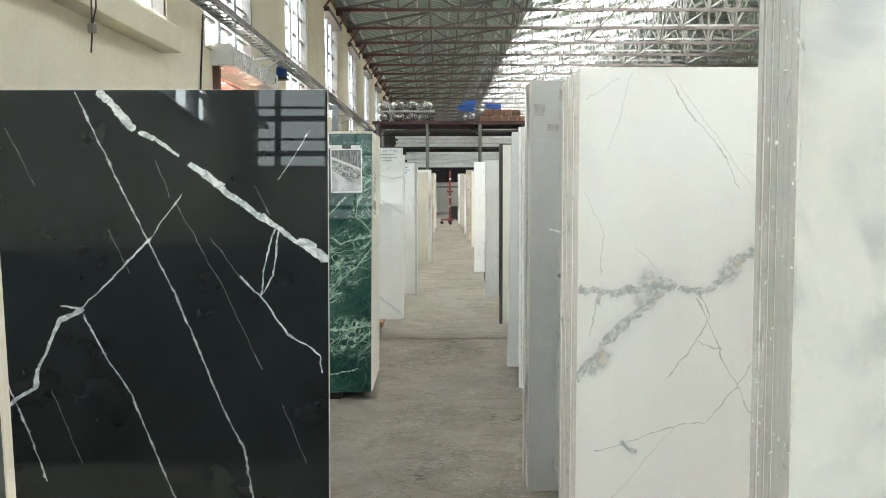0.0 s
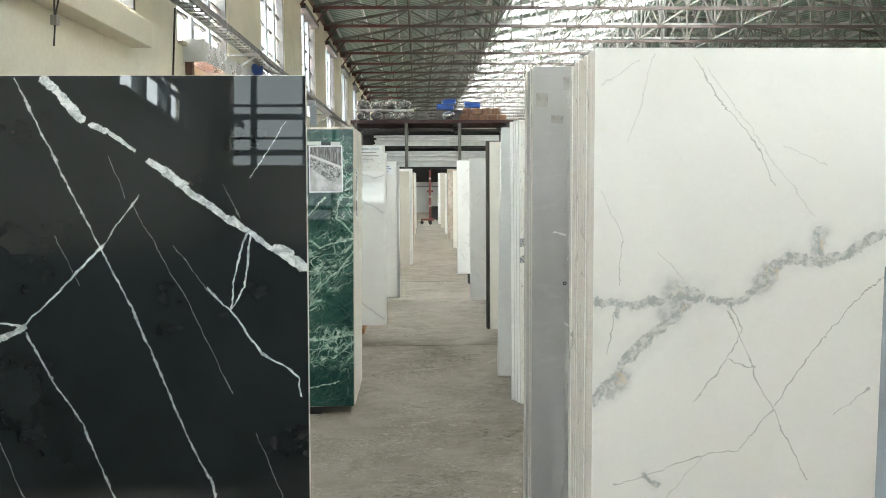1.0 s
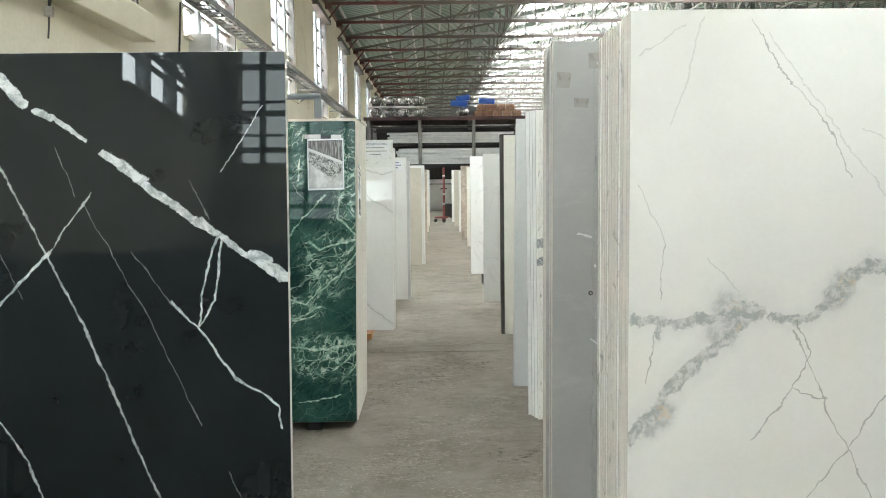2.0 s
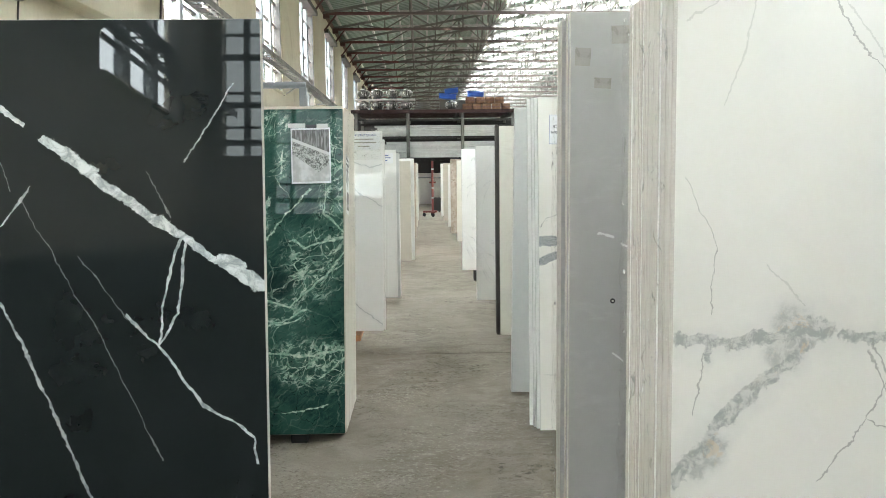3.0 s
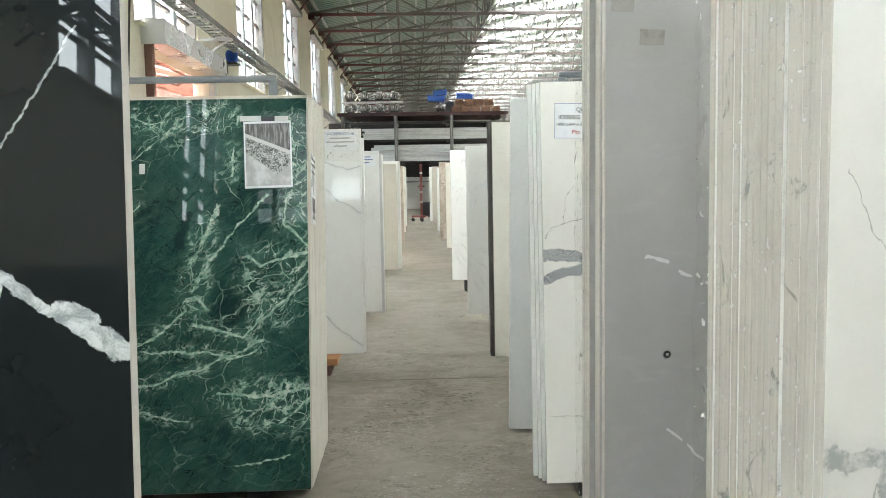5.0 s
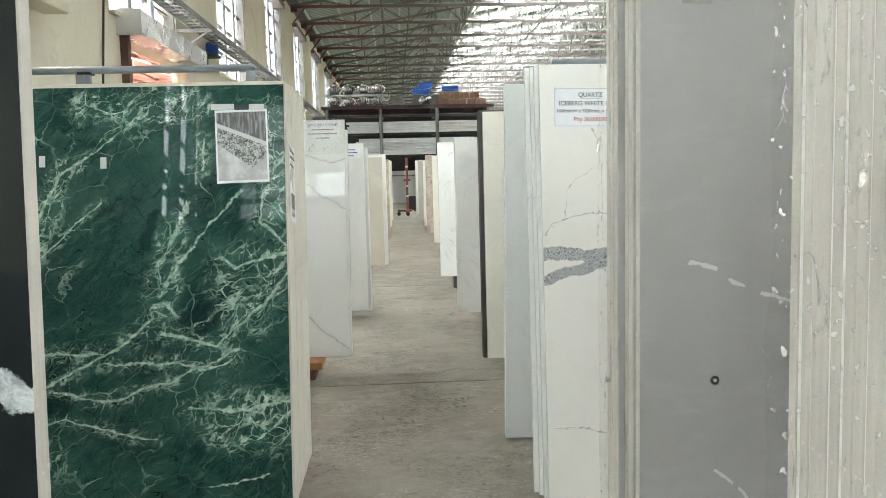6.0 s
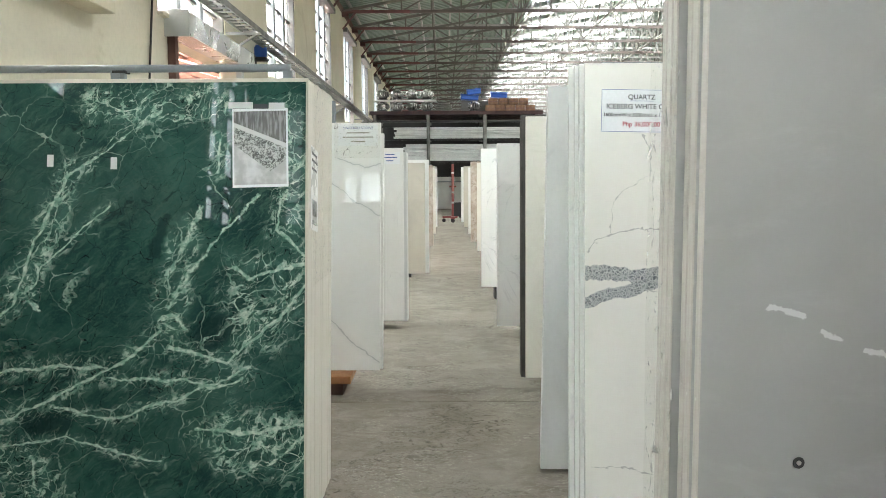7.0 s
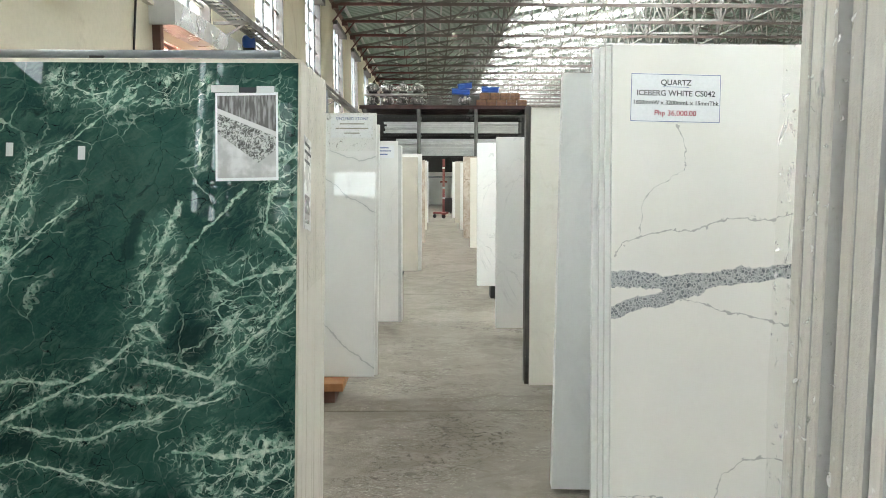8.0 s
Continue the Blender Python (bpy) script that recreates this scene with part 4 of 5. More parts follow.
part("guide", box(WX + 0.003, WX + 0.11, 16.92, 17.06, 0, 3.28), "profile", shutter)
motor = thing("shutter_motor", "small blue motor beside the shutter housing", "motor")
b = lathe([(0.02, 0), (0.11, 0.01), (0.13, 0.06), (0.13, 0.2), (0.10, 0.25), (0.03, 0.26)], 14)
bmesh.ops.transform(b, matrix=pose(WX + 0.17, 18.2, 3.72, 0, 0, 0), verts=b.verts)
part("drum", b, "blue", motor, "blue motor drum", True)
part("mount", add_box(box(WX, WX + 0.3, 18.05, 18.4, 3.68, 3.72), WX, WX + 0.04, 17.05, 18.4, 3.5, 3.8), "iron", motor)
part("conduit", bar((WX + 0.1, 17.0, 3.6), (WX + 0.1, 18.1, 3.72), 0.03, None, 6), "iron", motor)

awning = thing("outdoor_awning", "faded pink roof sheet on brown rafters outside the door", "awning")
b = bmesh.new()
# sheet is run on well past the door to shade the ground outside
rows = [[b.verts.new((x, 6.0 + 0.12 * i, (3.5 if x > -5 else 4.9) + (0.02 if i % 2 else 0))) for i in range(300)] for x in (-4.0, -9.0)]
for i in range(299):
    b.faces.new((rows[0][i], rows[0][i + 1], rows[1][i + 1], rows[1][i]))
part("sheet", b, "pink", awning)
for yy in (8.8, 11.5, 14.2, 16.9, 19.6, 22.3, 25.0, 27.7, 30.4):
    part("rafter", bar((-4.0, yy, 3.40), (-9.0, yy, 4.78), 0.12), "rust", awning)
for xx in (-4.5, -6.5, -8.5):
    z = 3.5 + (abs(xx) - 4.0) * 0.28
    part("batten", box(xx - 0.05, xx + 0.05, 6.0, 41.8, z - 0.12, z - 0.03), "rust", awning)
for yy in (11.5, 19.6, 27.7):
    part("post", box(-8.9, -8.75, yy - 0.07, yy + 0.07, -0.05, 4.7), "rust", awning)

# unseen wall, added to close the yard's outer side and darken it
setting("yard_light_block", box(-9.3, -9.05, -5, 75, -0.05, 6.5), "rust", "added brown wall that keeps light out of the yard")
hook = thing("hanging_cable", "dark cable loop with plug hanging from the tray", "cable", "", pose(TX, 7.9, 0))
part("cable", bar((0.0, 0.03, TZ - 0.05), (0.0, 0.0, 2.84), 0.018, None, 8), "rubber", hook)
part("cable", bar((0.02, -0.02, TZ - 0.05), (0.035, 0.03, 3.02), 0.016, None, 8), "rubber", hook)
part("cable", bar((0.035, 0.03, 3.03), (0.0, 0.0, 2.84), 0.016, None, 8), "rubber", hook)
part("tail", bar((0.0, 0.0, 2.79), (-0.01, -0.02, 2.58), 0.016, None, 8), "rubber", hook)
part("plug", box(-0.035, 0.035, -0.03, 0.03, 2.77, 2.86, 0.008), "tape", hook)
part("top_clamp", box(-0.16, 0.16, -0.03, 0.04, TZ - 0.062, TZ - 0.050), "tray", hook)
cord = tagged(part("wall_cable", bar((WX + 0.02, 12.42, 2.0), (WX + 0.02, 12.80, 4.0), 0.03, None, 8), "rubber"), "black cable hanging down the plaster wall", "cable")

# ---- stone slabs on their racks ----


def slab_mesh(side, length, height, thick, face, edge, seed):
    """A bevelled slab: the end by the aisle at x = 0, its face at y = 0."""
    bm = bmesh.new()
    x0, x1 = (0, length) if side > 0 else (-length, 0)
    add_box(bm, x0, x1, 0, thick, 0, height, 0.0016)
    bm.normal_update()
    for f in bm.faces:
        f.material_index = 0 if abs(f.normal.y) > 0.9 else 1
    me = bpy.data.meshes.new("stone_slab")
    bm.to_mesh(me)
    bm.free()
    me.materials.append(M[face])
    me.materials.append(M[edge])
    return me


def stack(label, group, side, x, y, z, n, thick, lean, height, face, edge, length=3.1, gap=0.002, shift=0.006, roll=0.0, back=None, out=None, drop=0.008, turn=0.0):
    """A row of slabs leaning one behind another. Returns the slabs, the one in front first."""
    rnd = random.Random(int(x * 1000) + int(y * 100))
    made = []
    for i in range(n):
        h = height - (rnd.random() * drop if i else 0)
        me = slab_mesh(side, length, h, thick, face if i == 0 or back is None else back, edge, i)
        ob = tagged(new("stone_slab", me), label, "stone slab", group)
        dx = 0 if i == 0 else (rnd.random() - 0.5) * 2 * shift + (out or 0) * i
        # the joint between two leaning slabs opens a little at the top
        ob.matrix_world = pose(x + dx, y + i * (thick + gap) / math.cos(radians(lean)), z + 0.0015, -lean + (rnd.random() - 0.5) * 0.1 * (i > 0), roll, turn)
        made.append(ob)
    return made


def rack(side, x, ya, yb, z, rail_z=None, inset=0.12, length=2.7, material="rail", wood=False, first=None, top=1.2):
    """A steel slab rack: feet under the slabs, posts behind them and a top rail."""
    r = thing("slab_rack", "blue-grey steel slab rack with round top rail" if rail_z else "low steel slab rack under stone slabs", "slab rack", "slab racks")
    s = 1 if side > 0 else -1
    rz = rail_z or top
    for k in range(3):
        xx = x + s * (inset + k * (length - 0.3) / 2)
        part("foot", box(xx - 0.04, xx + 0.04, ya + 0.01, yb + 0.16, 0, z, 0.004), "iron" if not wood else "rust", r)
        part("post", box(xx - 0.03, xx + 0.03, yb + 0.08, yb + 0.14, z, rz, 0.003), material, r)
    part("base_rail", box(min(x + s * inset, x + s * length), max(x + s * inset, x + s * length), yb + 0.09, yb + 0.15, 0.0, min(z, 0.06)), "iron", r)
    if rail_z:
        a, b = x + s * (inset - 0.02), x + s * length
        part("top_rail", bar((a, yb + 0.11, rz + 0.02), (b, yb + 0.11, rz + 0.02), 0.052, None, 16), material, r, "round top rail", True)
        hx = first if first is not None else x + s * 0.8
        part("stub", box(hx - 0.03, hx + 0.03, yb + 0.085, yb + 0.135, rz - 0.25, rz + 0.0, 0.003), material, r)
        part("strap", box(hx - 0.045, hx + 0.045, yb + 0.07, yb + 0.15, rz - 0.012, rz + 0.004), "rubber", r)
    return r


def film(name, label, side, x, ya, yb, z0, z1, seed, bulge=0.02, face=0.0, lean=0.0):
    """Wrinkled wrapping film over the ends of a stack."""
    rnd = random.Random(seed)
    bm = bmesh.new()
    ny, nz = 10, 60
    rows = []
    for j in range(nz + 1):
        v = j / nz
        row = []
        for i in range(ny + 1):
            u = i / ny
            w = noise.noise(Vector((u * 5 + seed, v * 26, seed * 1.7))) * 0.5 + noise.noise(Vector((u * 14, v * 60, seed))) * 0.5
            yy = ya + (yb - ya) * u + (z0 + (z1 - z0) * v) * math.tan(radians(lean)) + 0.012 * noise.noise(Vector((v * 9, seed, u)))
            row.append(bm.verts.new((x - side * (0.008 + bulge * max(0, w)), yy, z0 + (z1 - z0) * v)))
        rows.append(row)
    for a, b in zip(rows, rows[1:]):
        for i in range(ny):
            bm.faces.new((a[i], a[i + 1], b[i + 1], b[i]))
    return tagged(part(name, bm, "film"), label, "wrapping film")


def sheet_on(parent, name, x0, x1, z0, z1, material, label="", y=-0.0015, tilt=0.0, proud=0.0015):
    """A thin sheet stuck on the face of a slab, in the slab's own axes."""
    bm = box(-(x1 - x0) / 2, (x1 - x0) / 2, -proud, 0, -(z1 - z0) / 2, (z1 - z0) / 2)
    ob = part(name, bm, material, parent, label)
    ob.matrix_basis = pose((x0 + x1) / 2, y + 0.0015, (z0 + z1) / 2, 0, tilt, 0)
    return ob


def flat_text(parent, text, size, x, z, material, y, bold=0.0):
    return words(text, size, material, parent, pose(x, y, z, 90, 0, 0), bold)


G = "slabs leaning beside the aisle"

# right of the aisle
# ends coloured darker to offset the strong window light on them
s = stack("cloudy white marble slab with soft grey veins", G, 1, 0.62, 1.12, 0.05, 6, 0.018, 1.5, 1.62, "cloud", "edge_dimmed", shift=0.004)
rack(1, 0.60, 1.12, 1.26, 0.05)
film("plastic_film", "wrinkled clear film round marble slab ends", 1, 0.62, 1.12, 1.24, 0.1, 1.6, 3)

quartz = stack("polished white quartz slab with grey and gold veins", G, 1, 0.60, 2.53, 0.05, 16, 0.0175, 0.6, 1.6, "quartz", "edge", shift=0.003, gap=0.0015, back="white")
rack(1, 0.62, 2.53, 2.87, 0.05)
film("plastic_film", "wrinkled clear film round white slab ends", 1, 0.60, 2.56, 2.88, 0.1, 1.62, 7, 0.03)

grey = stack("matt grey stone slab with tape patches", G, 1, 0.525, 3.14, 0.10, 7, 0.018, 0.0, 1.59, "grey", "edge", shift=0.006, gap=0.005)
rack(1, 0.62, 3.14, 3.34, 0.10)
film("plastic_film", "torn clear film round grey slab ends", 1, 0.515, 3.18, 3.30, 0.14, 1.66, 12, 0.012)
g0 = grey[0]
for x0, x1, z0, z1 in ((0.012, 0.052, 1.455, 1.50), (0.062, 0.105, 1.398, 1.425), (0.105, 0.155, 1.51, 1.555)):
    sheet_on(g0, "tape_patch", x0, x1, z0, z1, "tape", "brown tape patch", tilt=random.uniform(-5, 5))
bore = part("bore_hole", lathe([(0.0065, 0), (0.0068, 0.0006), (0.0060, 0.0009)], 18), "iron", g0, "small dark bore hole")
bore.matrix_basis = pose(0.115, 0.0, 0.85, 90, 0, 0)
part("bore_core", lathe([(0.0028, 0.0008), (0.0028, 0.0016), (0.0020, 0.0018)], 14), "edge", bore, "pale core in the bore hole")

ice = stack("white quartz slab with dark grey band vein", G, 1, 0.70, 4.735, 0.06, 4, 0.015, 4.0, 1.588, "ice", "edge_white", shift=0.004, gap=0.012, out=-0.012, drop=0.0, back="white")
rack(1, 0.75, 4.735, 4.86, 0.06)
i0 = ice[0]
lab = sheet_on(i0, "price_label", 0.055, 0.315, 1.362, 1.502, "paper", "white printed price label in clear sleeve", tilt=1.2)
for x0, x1, z0, z1 in ((-0.13, 0.13, 0.0672, 0.0685), (-0.13, 0.13, -0.0685, -0.0672), (-0.13, -0.1287, -0.0672, 0.0672), (0.1287, 0.13, -0.0672, 0.0672)):
    sheet_on(lab, "border", x0, x1, z0, z1, "blue_ink", y=-0.0032, proud=0.0006)
for text, size, z, ink in (("QUARTZ", 0.022, 0.044, "ink"), ("ICEBERG WHITE CS042", 0.0225, 0.013, "ink"),
                           ("1600mmW x 3200mmL x 15mmThk", 0.0168, -0.014, "ink"), ("Php 36,000.00", 0.0215, -0.044, "red_ink")):
    flat_text(lab, text, size, 0, z, ink, -0.0026, 0.0003)
sheet_on(lab, "underline", -0.038, 0.038, 0.0315, 0.0328, "blue_ink", y=-0.0032, proud=0.0006)

stack("pale grey stone slab standing close to the floor", G, 1, 0.655, 5.535, 0.02, 3, 0.018, 2.0, 1.64, "pale", "edge_white", shift=0.003, roll=1.0)
rack(1, 0.80, 5.535, 5.60, 0.02)
stack("cream stone slab in front of dark-edged slabs", G, 1, 0.725, 6.82, 0.085, 1, 0.02, 2.0, 1.55, "cream", "edge_cream")
stack("dark brown stone slab with rough edge", G, 1, 0.70, 6.845, 0.085, 5, 0.018, 2.0, 1.56, "edge_dark", "edge_dark", shift=0.006)
rack(1, 0.95, 6.82, 6.96, 0.085)
rack(1, 1.22, 7.2, 7.44, 0.05, 2.00, 0.1)
stack("white stone slab on a low rack", G, 1, 0.67, 8.42, 0.09, 4, 0.02, 2.0, 1.46, "white", "edge_white")
rack(1, 0.85, 8.42, 8.52, 0.09)
stack("highly polished white slab with grey veins", G, 1, 0.64, 10.40, 0.13, 2, 0.02, 4.0, 1.46, "gloss", "edge_white")
rack(1, 0.70, 10.40, 10.46, 0.13)
for x, y, h, face, edge, lab in ((0.80, 12.9, 1.48, "white", "edge_white", "white stone slab on a low rack"), (0.79, 14.9, 1.44, "cream", "edge_cream", "cream stone slab on a low rack"),
                                 (0.76, 16.8, 1.5, "brown", "edge_cream", "brown-veined stone slab on a low rack"), (0.78, 18.9, 1.42, "white", "edge_white", "white stone slab on a low rack"),
                                 (0.74, 21.2, 1.48, "beige", "edge_cream", "beige stone slab on a low rack"), (0.73, 23.3, 1.5, "white", "edge_white", "white stone slab on a low rack")):
    stack(lab, G, 1, x, y, 0.09, 3, 0.02, 2.0, h, face, edge)
    rack(1, x + 0.1, y, y + 0.07, 0.09)

# left of the aisle
# face coloured dark so its mirror image in the black slab stays dim
stack("slab with cream sawn edge, face darkened to dim its reflection", G, -1, -0.282, 1.02, 0.05, 1, 0.02, 3.0, 1.2, "darkened_face", "edge_cream", roll=-2.6, length=2.9)
rack(-1, -0.5, 1.02, 1.08, 0.05, top=0.6)

stack("glossy black marble slab with white veins", G, -1, -0.20, 2.765, 0.05, 1, 0.02, 3.8, 1.577, "black", "edge", length=3.0)
stack("grey slab behind the black marble slab", G, -1, -0.205, 2.788, 0.05, 1, 0.015, 3.8, 1.572, "grey", "edge", length=3.0)
rack(-1, -0.4, 2.80, 2.85, 0.05)

green = stack("polished green marble slab with pale veins", G, -1, -0.235, 4.79, 0.045, 1, 0.018, 8.5, 1.585, "green", "edge_cream", length=2.8)
stack("sawn cream stone slab behind green marble", G, -1, -0.232, 4.812, 0.045, 14, 0.0405, 8.5, 1.60, "beige", "edge_clean", length=2.8, gap=0.0003, shift=0.0012, drop=0.004)
rack(-1, -0.34, 4.79, 5.42, 0.045, top=1.5)
p0 = green[0]
sheet = sheet_on(p0, "photo_sheet", -0.255, -0.062, 1.215, 1.49, "paper", "paper sheet with grey photo of stone", tilt=-1.0)
sheet_on(sheet, "photo", -0.09, 0.09, -0.128, 0.128, "photo", "grey photo of a stone slab", y=-0.0032, proud=0.0006)
sheet_on(p0, "white_tape", -0.27, -0.185, 1.49, 1.512, "white_tape", "white tape strip", y=-0.003)
sheet_on(p0, "white_tape", -0.13, -0.075, 1.488, 1.51, "white_tape", "white tape strip", y=-0.003)
sheet_on(p0, "dark_tape", -0.183, -0.132, 1.489, 1.506, "ink", "dark tape strip", y=-0.0025)
for x, z in ((-0.885, 1.31), (-0.665, 1.30)):
    sheet_on(p0, "glue_mark", x - 0.011, x + 0.011, z - 0.02, z + 0.022, "white_tape", "pale glue mark", y=-0.001)
film("plastic_film", "clear film round the sawn slab corner", -1, -0.228, 4.84, 5.30, 0.9, 1.62, 21, 0.012, 0.0, 8.5)
tag = tagged(part("edge_sticker", box(0, 0.0012, 0, 0.15, 0, 0.30), "white_tape"), "pale printed paper sticker on sawn slab ends", "sticker")
tag.matrix_world = pose(-0.2295, 5.015, 1.10, -8.5, 0, 0)
for k, (z, w) in enumerate(((0.275, 0.11), (0.25, 0.12), (0.22, 0.10))):
    part("print_line", box(0.0012, 0.0016, 0.015, 0.015 + w, z - 0.005, z + 0.005), "ink", tag)
part("print_patch", box(0.0012, 0.0016, 0.03, 0.12, 0.02, 0.11), "photo", tag, "grey printed picture")

w1 = stack("polished white sintered slab with grey veins", G, -1, -0.15, 6.88, 0.12, 1, 0.015, 10.0, 1.525, "sintered", "edge_white", length=2.6, turn=-1.25)
stack("white slab behind the polished white slab", G, -1, -0.135, 6.915, 0.12, 3, 0.015, 10.0, 1.46, "white", "edge_white", length=2.6, turn=-1.25)
r = rack(-1, -0.70, 7.12, 7.46, 0.03, 2.00, 0.1, 2.6, first=-1.92)
part("end_plate", box(-0.555, -0.485, 7.55, 7.61, 0.0, 1.80, 0.004), "rail", r)
lab = sheet_on(w1[0], "price_label", -0.265, -0.02, 1.38, 1.515, "paper", "white printed price label")
flat_text(lab, "SINTERED STONE", 0.024, 0, 0.043, "blue_ink", -0.0024)
for w, z in ((0.07, 0.013), (0.095, -0.014), (0.045, -0.042)):
    sheet_on(lab, "print_line", -w, w, z - 0.0035, z + 0.0035, "tape", y=-0.0032, proud=0.0006)
bm = bmesh.new()
grid = [[bm.verts.new((-0.29 + 0.285 * i / 24, -0.006 - 0.010 * abs(noise.noise(Vector((i * 0.35, j * 0.6, 4.2)))), 1.30 + 0.235 * j / 12 + 0.006 * noise.noise(Vector((i * 0.5, 3.0, j))))) for i in range(25)] for j in range(13)]
for lower, upper in zip(grid, grid[1:]):
    for i in range(24):
        bm.faces.new((lower[i], lower[i + 1], upper[i + 1], upper[i]))
part("label_sleeve", bm, "film", w1[0], "wrinkled clear plastic sleeve", True)
pallet = thing("wooden_pallet", "orange wooden pallet under a white slab", "pallet")
part("deck_board", box(-2.6, -0.31, 6.74, 7.1, 0.075, 0.12, 0.003), "wood", pallet)
for xx in (-0.42, -1.4, -2.5):
    part("bearer", box(xx - 0.06, xx + 0.06, 6.78, 7.1, 0, 0.075, 0.004), "rust", pallet)

w2 = stack("white stone slab with small printed label", G, -1, -0.095, 8.80, 0.07, 1, 0.02, 3.0, 1.465, "white", "edge_white", length=2.8)
lab = sheet_on(w2[0], "price_label", -0.20, -0.03, 1.33, 1.43, "paper", "small white price label")
for w, z in ((0.04, 0.03), (0.06, 0.005), (0.03, -0.022)):
    sheet_on(lab, "print_line", -w, w, z - 0.004, z + 0.004, "blue_ink", y=-0.0032, proud=0.0006)
stack("pale stone slab with chalky edge", G, -1, -0.07, 8.83, 0.06, 6, 0.02, 3.0, 1.44, "pale", "edge_white", length=2.8)
rack(-1, -0.3, 8.80, 8.96, 0.06)
stack("beige stone slab before a white slab", G, -1, -0.0, 12.25, 0.05, 2, 0.02, 2.5, 1.43, "beige", "edge_cream", length=2.8)
stack("white slab behind a beige slab", G, -1, 0.05, 12.32, 0.05, 3, 0.02, 2.5, 1.47, "white", "edge_white", length=2.8)
rack(-1, -0.1, 12.25, 12.4, 0.05)
for x, y, h, face, edge, lab in ((0.06, 15.9, 1.42, "brown", "edge_cream", "brown-veined stone slab on a low rack"), (0.07, 19.0, 1.46, "cream", "edge_cream", "cream stone slab on a low rack"),
                                 (0.09, 21.4, 1.48, "white", "edge_white", "white stone slab on a low rack")):
    stack(lab, G, -1, x, y, 0.09, 3, 0.02, 2.0, h, face, edge, length=2.8)
    rack(-1, x - 0.1, y, y + 0.07, 0.09, wood=True)

# ---- the loaded rack at the far end ----
FY = 31.5
far = thing("storage_rack", "tall steel storage rack with dark red deck", "rack")
part("deck", box(-2.5, 3.98, FY, FY + 3.4, 3.70, 3.78), "deck", far)
part("fascia", box(-2.5, 3.98, FY - 0.03, FY, 3.66, 3.79), "deck", far)
for xx in (-2.3, -0.3, 1.82, 3.8):
    for yy in (FY + 0.05, FY + 3.2):
        part("post", bar((xx, yy, 0), (xx, yy, 3.70), 0.13, None, 12), "tray", far)
for z in (3.45, 2.78, 1.95):
    part("beam", box(-2.4, 3.9, FY + 0.15, FY + 0.25, z - 0.07, z), "iron", far)
    part("beam", box(-2.4, 3.9, FY + 3.0, FY + 3.1, z - 0.07, z), "iron", far)
for k in range(4):
    part("joist", box(-2.4 + 2.0 * k, -2.3 + 2.0 * k, FY + 0.1, FY + 3.3, 3.56, 3.70), "iron", far)
for k in range(6):
    a = -2.3 + 1.02 * k
    part("lattice", bar((a, FY + 0.3, 1.88), (a + 0.5, FY + 0.3, 1.6), 0.05), "iron", far)
    part("lattice", bar((a + 0.5, FY + 0.3, 1.6), (a + 1.02, FY + 0.3, 1.88), 0.05), "iron", far)
for z, n, x0, x1, h in ((2.78, 5, -1.55, 3.4, 0.085), (1.95, 6, -1.2, 3.2, 0.105)):
    for k in range(n):
        ob = part("long_profile", box(x0 + random.uniform(-0.12, 0.1), x1, FY + 0.12 + 0.05 * (k % 2), FY + 0.42, z + 0.002 + k * h, z + (k + 1) * h - 0.008, 0.006), "profile")
        tagged(ob, "long pale grey profile stacked on the rack", "profile", "stacked profiles")
# near-black sheet stands in for the shade under and behind the deck
shade_backing = setting("shade_backing", box(-3.2, 6.0, FY + 3.6, FY + 3.7, 1.35, 3.66), "iron", "dark sheet standing in for shade behind the rack")
setting("low_wall", box(-3.2, 6.0, FY + 3.5, FY + 3.6, 0, 1.35), "panel", "white low wall behind the rack")
pipe_rack = tagged(part("wall_pipe", bar((-3.0, FY + 3.45, 1.15), (5.8, FY + 3.45, 1.15), 0.06, None, 8), "rail"), "grey pipe along a low white wall", "pipe")


def ventilator():
    v = thing("turbine_ventilator", "bright ribbed metal turbine ventilator on the rack", "ventilator", "ventilators on the rack")
    # black body inside stands in for the shade between the blades
    part("core", lathe([(0.10, 0.08), (0.18, 0.13), (0.205, 0.22), (0.18, 0.31), (0.06, 0.36)], 18), "iron", v)
    prof = [(0.13, 0.07), (0.22, 0.12), (0.262, 0.19), (0.265, 0.245), (0.23, 0.31), (0.15, 0.36), (0.06, 0.38)]
    for k in range(22):
        a = 2 * math.pi * k / 22
        bm = bmesh.new()
        rows = [[bm.verts.new((r * math.cos(a + d), r * math.sin(a + d), z)) for d in (0.0, 0.19)] for r, z in prof]
        rows2 = [[bm.verts.new((r * 0.9 * math.cos(a + d + 0.02), r * 0.9 * math.sin(a + d + 0.02), z)) for d in (0.21,)] for r, z in prof]
        for p, q, p2, q2 in zip(rows, rows[1:], rows2, rows2[1:]):
            bm.faces.new((p[0], p[1], q[1], q[0]))
            bm.faces.new((p[1], p2[0], q2[0], q[1]))
        part("blade", bm, "vent", v)
    part("throat", lathe([(0.20, 0.0), (0.20, 0.03), (0.16, 0.04), (0.16, 0.12)], 20), "iron", v)
    part("cap", lathe([(0.12, 0.365), (0.10, 0.395), (0.02, 0.405)], 16), "vent", v)
    return v


v0 = ventilator()
v0.matrix_world = pose(-2.02, FY + 0.4, 3.78)
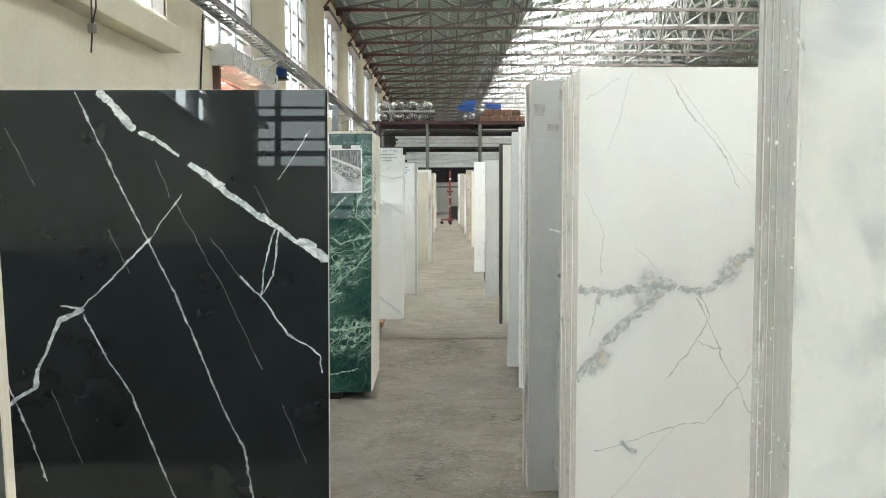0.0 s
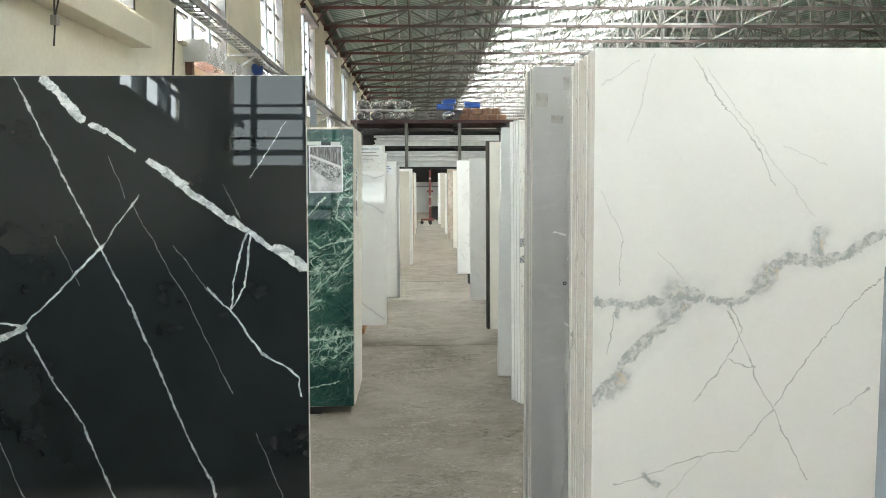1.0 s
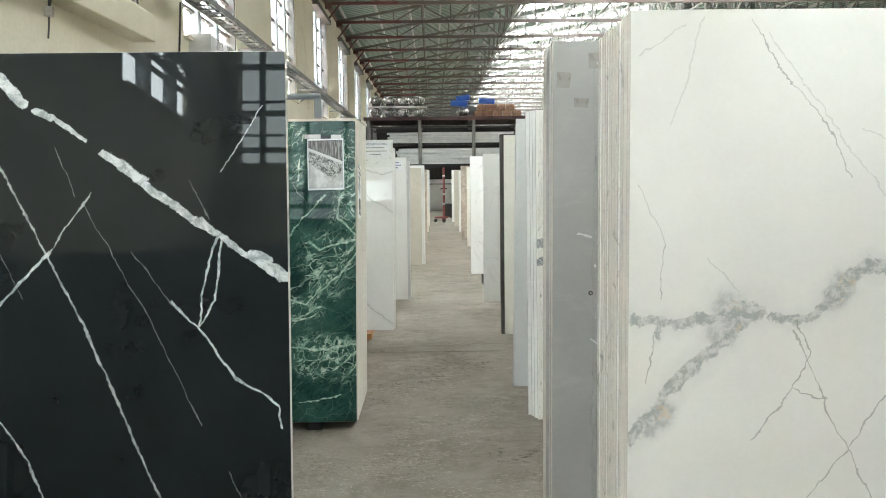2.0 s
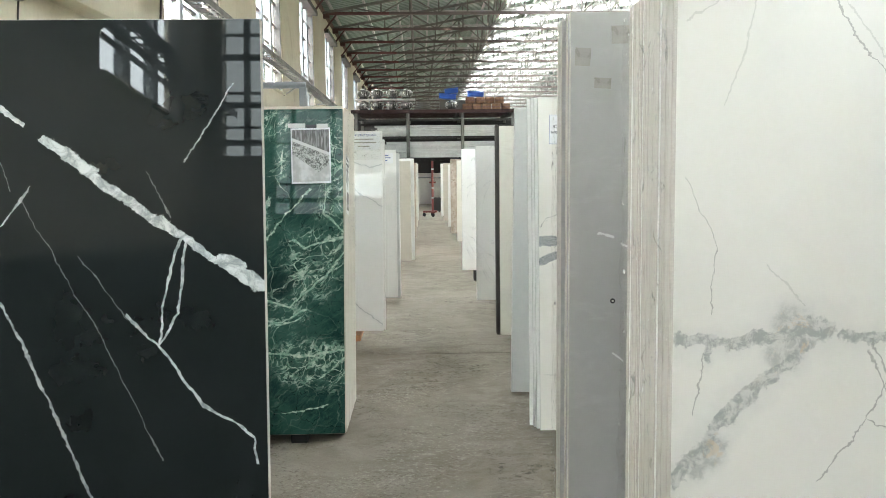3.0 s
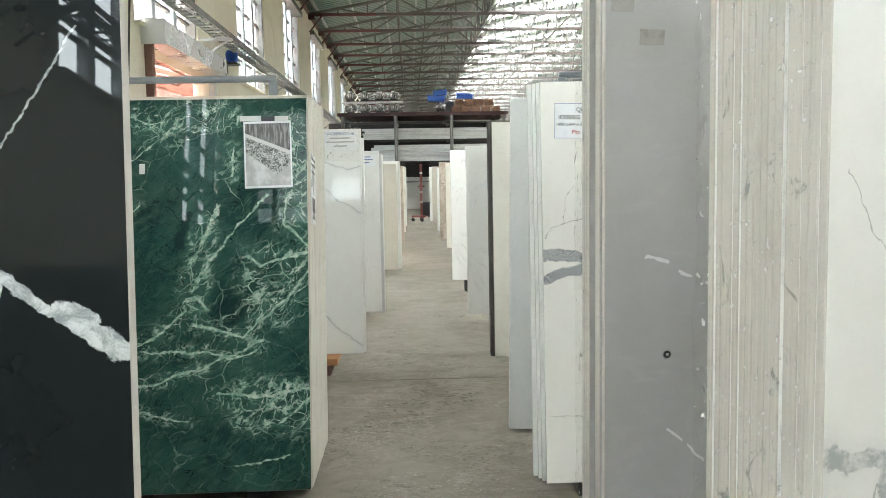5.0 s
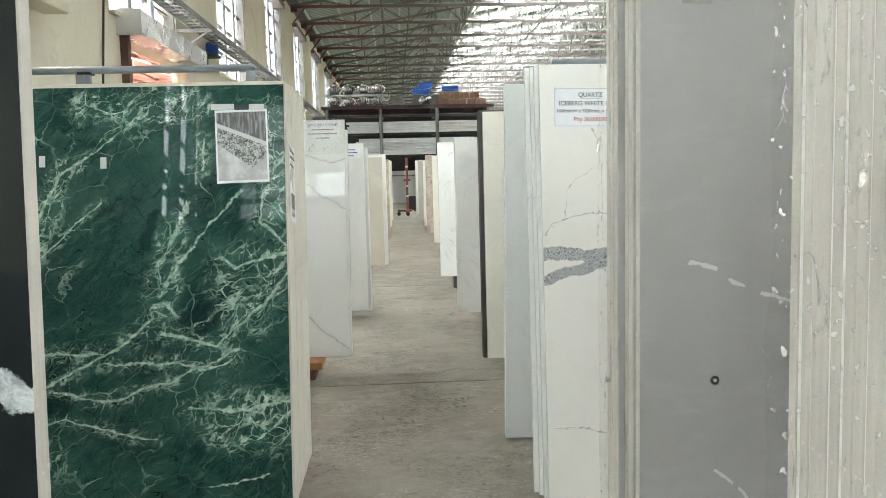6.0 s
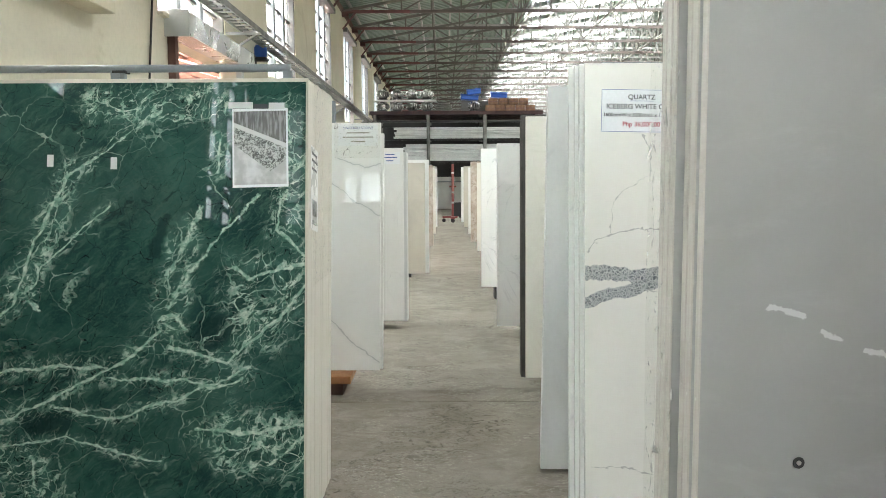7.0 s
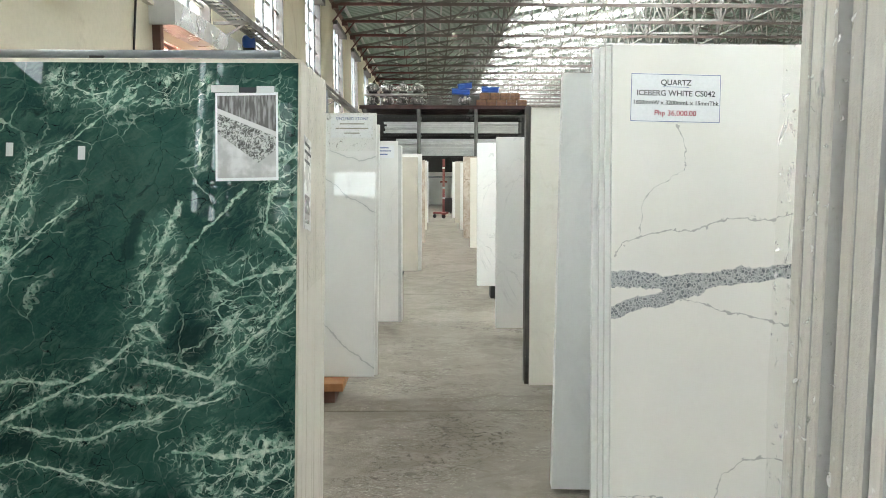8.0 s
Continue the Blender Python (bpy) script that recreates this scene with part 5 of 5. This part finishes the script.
for x, z in ((-1.48, 3.78), (-0.9, 3.78), (-0.36, 3.78), (1.42, 3.78), (-2.02, 4.232), (-1.48, 4.232), (-0.9, 4.232), (-0.36, 4.232)):
    copy_thing(v0, pose(x, FY + 0.4, z, 0, 0, random.uniform(0, 90)))
board = tagged(part("plank", box(-2.35, 0.0, FY + 0.15, FY + 0.65, 4.187, 4.23), "profile"), "pale plank across the lower ventilators", "plank")
for k, r in enumerate((0.30, 0.33, 0.31, 0.28, 0.24)):
    b = lathe([(r * 0.5, 0), (r, 0.01), (r, 0.06), (r * 0.6, 0.075)], 22)
    ob = tagged(part("ventilator_base", b, "tray"), "grey round ventilator base in a pile", "ventilator base", "ventilator bases")
    ob.location = (0.28 + 0.02 * (k % 2), FY + 0.45, 3.781 + 0.078 * k)
for x, z, w, t in ((1.25, 4.22, 0.66, 4), (1.42, 4.43, 0.52, -6), (2.35, 4.30, 0.62, 3)):
    b = thing("blue_bin", "blue plastic bin on the rack", "bin", "blue bins", pose(x, FY + 0.4, z, 0, t, 0))
    part("tub", box(-w / 2, w / 2, -0.2, 0.2, 0, 0.17, 0.02), "blue", b)
    part("rim", box(-w / 2 - 0.02, w / 2 + 0.02, -0.22, 0.22, 0.17, 0.20, 0.006), "blue", b)
stand = tagged(part("bin_stand", box(0.95, 2.65, FY + 0.62, FY + 0.9, 3.78, 4.22), "tray"), "grey stand under the blue bins", "stand")
for r, z in ((0, 3.78), (1, 4.03)):
    for k in range(5 - r):
        x = 1.85 + 0.38 * k + 0.12 * r
        c = thing("carton", "brown cardboard carton in a pile", "carton", "brown cartons", pose(x + 0.17, FY + 0.35, z, 0, 0, random.uniform(-4, 4)))
        part("body", box(-0.17, 0.17, -0.16, 0.16, 0, 0.24, 0.008), "carton", c)
        part("strip", box(-0.171, 0.171, -0.163, -0.16, 0.10, 0.14), "rust", c)

# ---- things at the end of the aisle ----
jack = thing("red_stand", "red steel post on wheels with white bands", "stand", "", pose(0.52, 25.0, 0))
part("post", box(-0.035, 0.035, -0.035, 0.035, 0.14, 1.70, 0.006), "red", jack)
part("base", add_box(box(-0.30, 0.14, -0.04, 0.04, 0.12, 0.18, 0.006), -0.06, 0.06, -0.3, 0.3, 0.11, 0.17), "red", jack)
part("cross_arm", box(-0.10, 0.10, -0.03, 0.03, 1.02, 1.07), "red", jack)
for z in (0.55, 0.85, 1.42):
    part("band", box(-0.038, 0.038, -0.038, 0.038, z, z + 0.05), "white_tape", jack, "white band")
for x, y in ((-0.26, 0), (0.0, -0.27), (0.0, 0.27)):
    b = lathe([(0.02, -0.02), (0.055, -0.018), (0.055, 0.018), (0.02, 0.02)], 16)
    bmesh.ops.transform(b, matrix=pose(x, y, 0.056, 90, 0, 0), verts=b.verts)
    part("wheel", b, "rubber", jack)
case = thing("black_case", "black upright case on the concrete floor", "case", "", pose(0.69, 27.7, 0))
part("body", box(-0.15, 0.15, -0.12, 0.12, 0.04, 0.50, 0.02), "rubber", case)
for x in (-0.1, 0.1):
    part("foot", box(x - 0.03, x + 0.03, -0.1, 0.1, 0, 0.04), "iron", case)
board = tagged(part("grey_board", bar((-0.75, 26.6, 0.02), (-0.15, 26.6, 0.55), 0.9, 0.03), "profile"), "grey board leaning at the aisle end", "board")
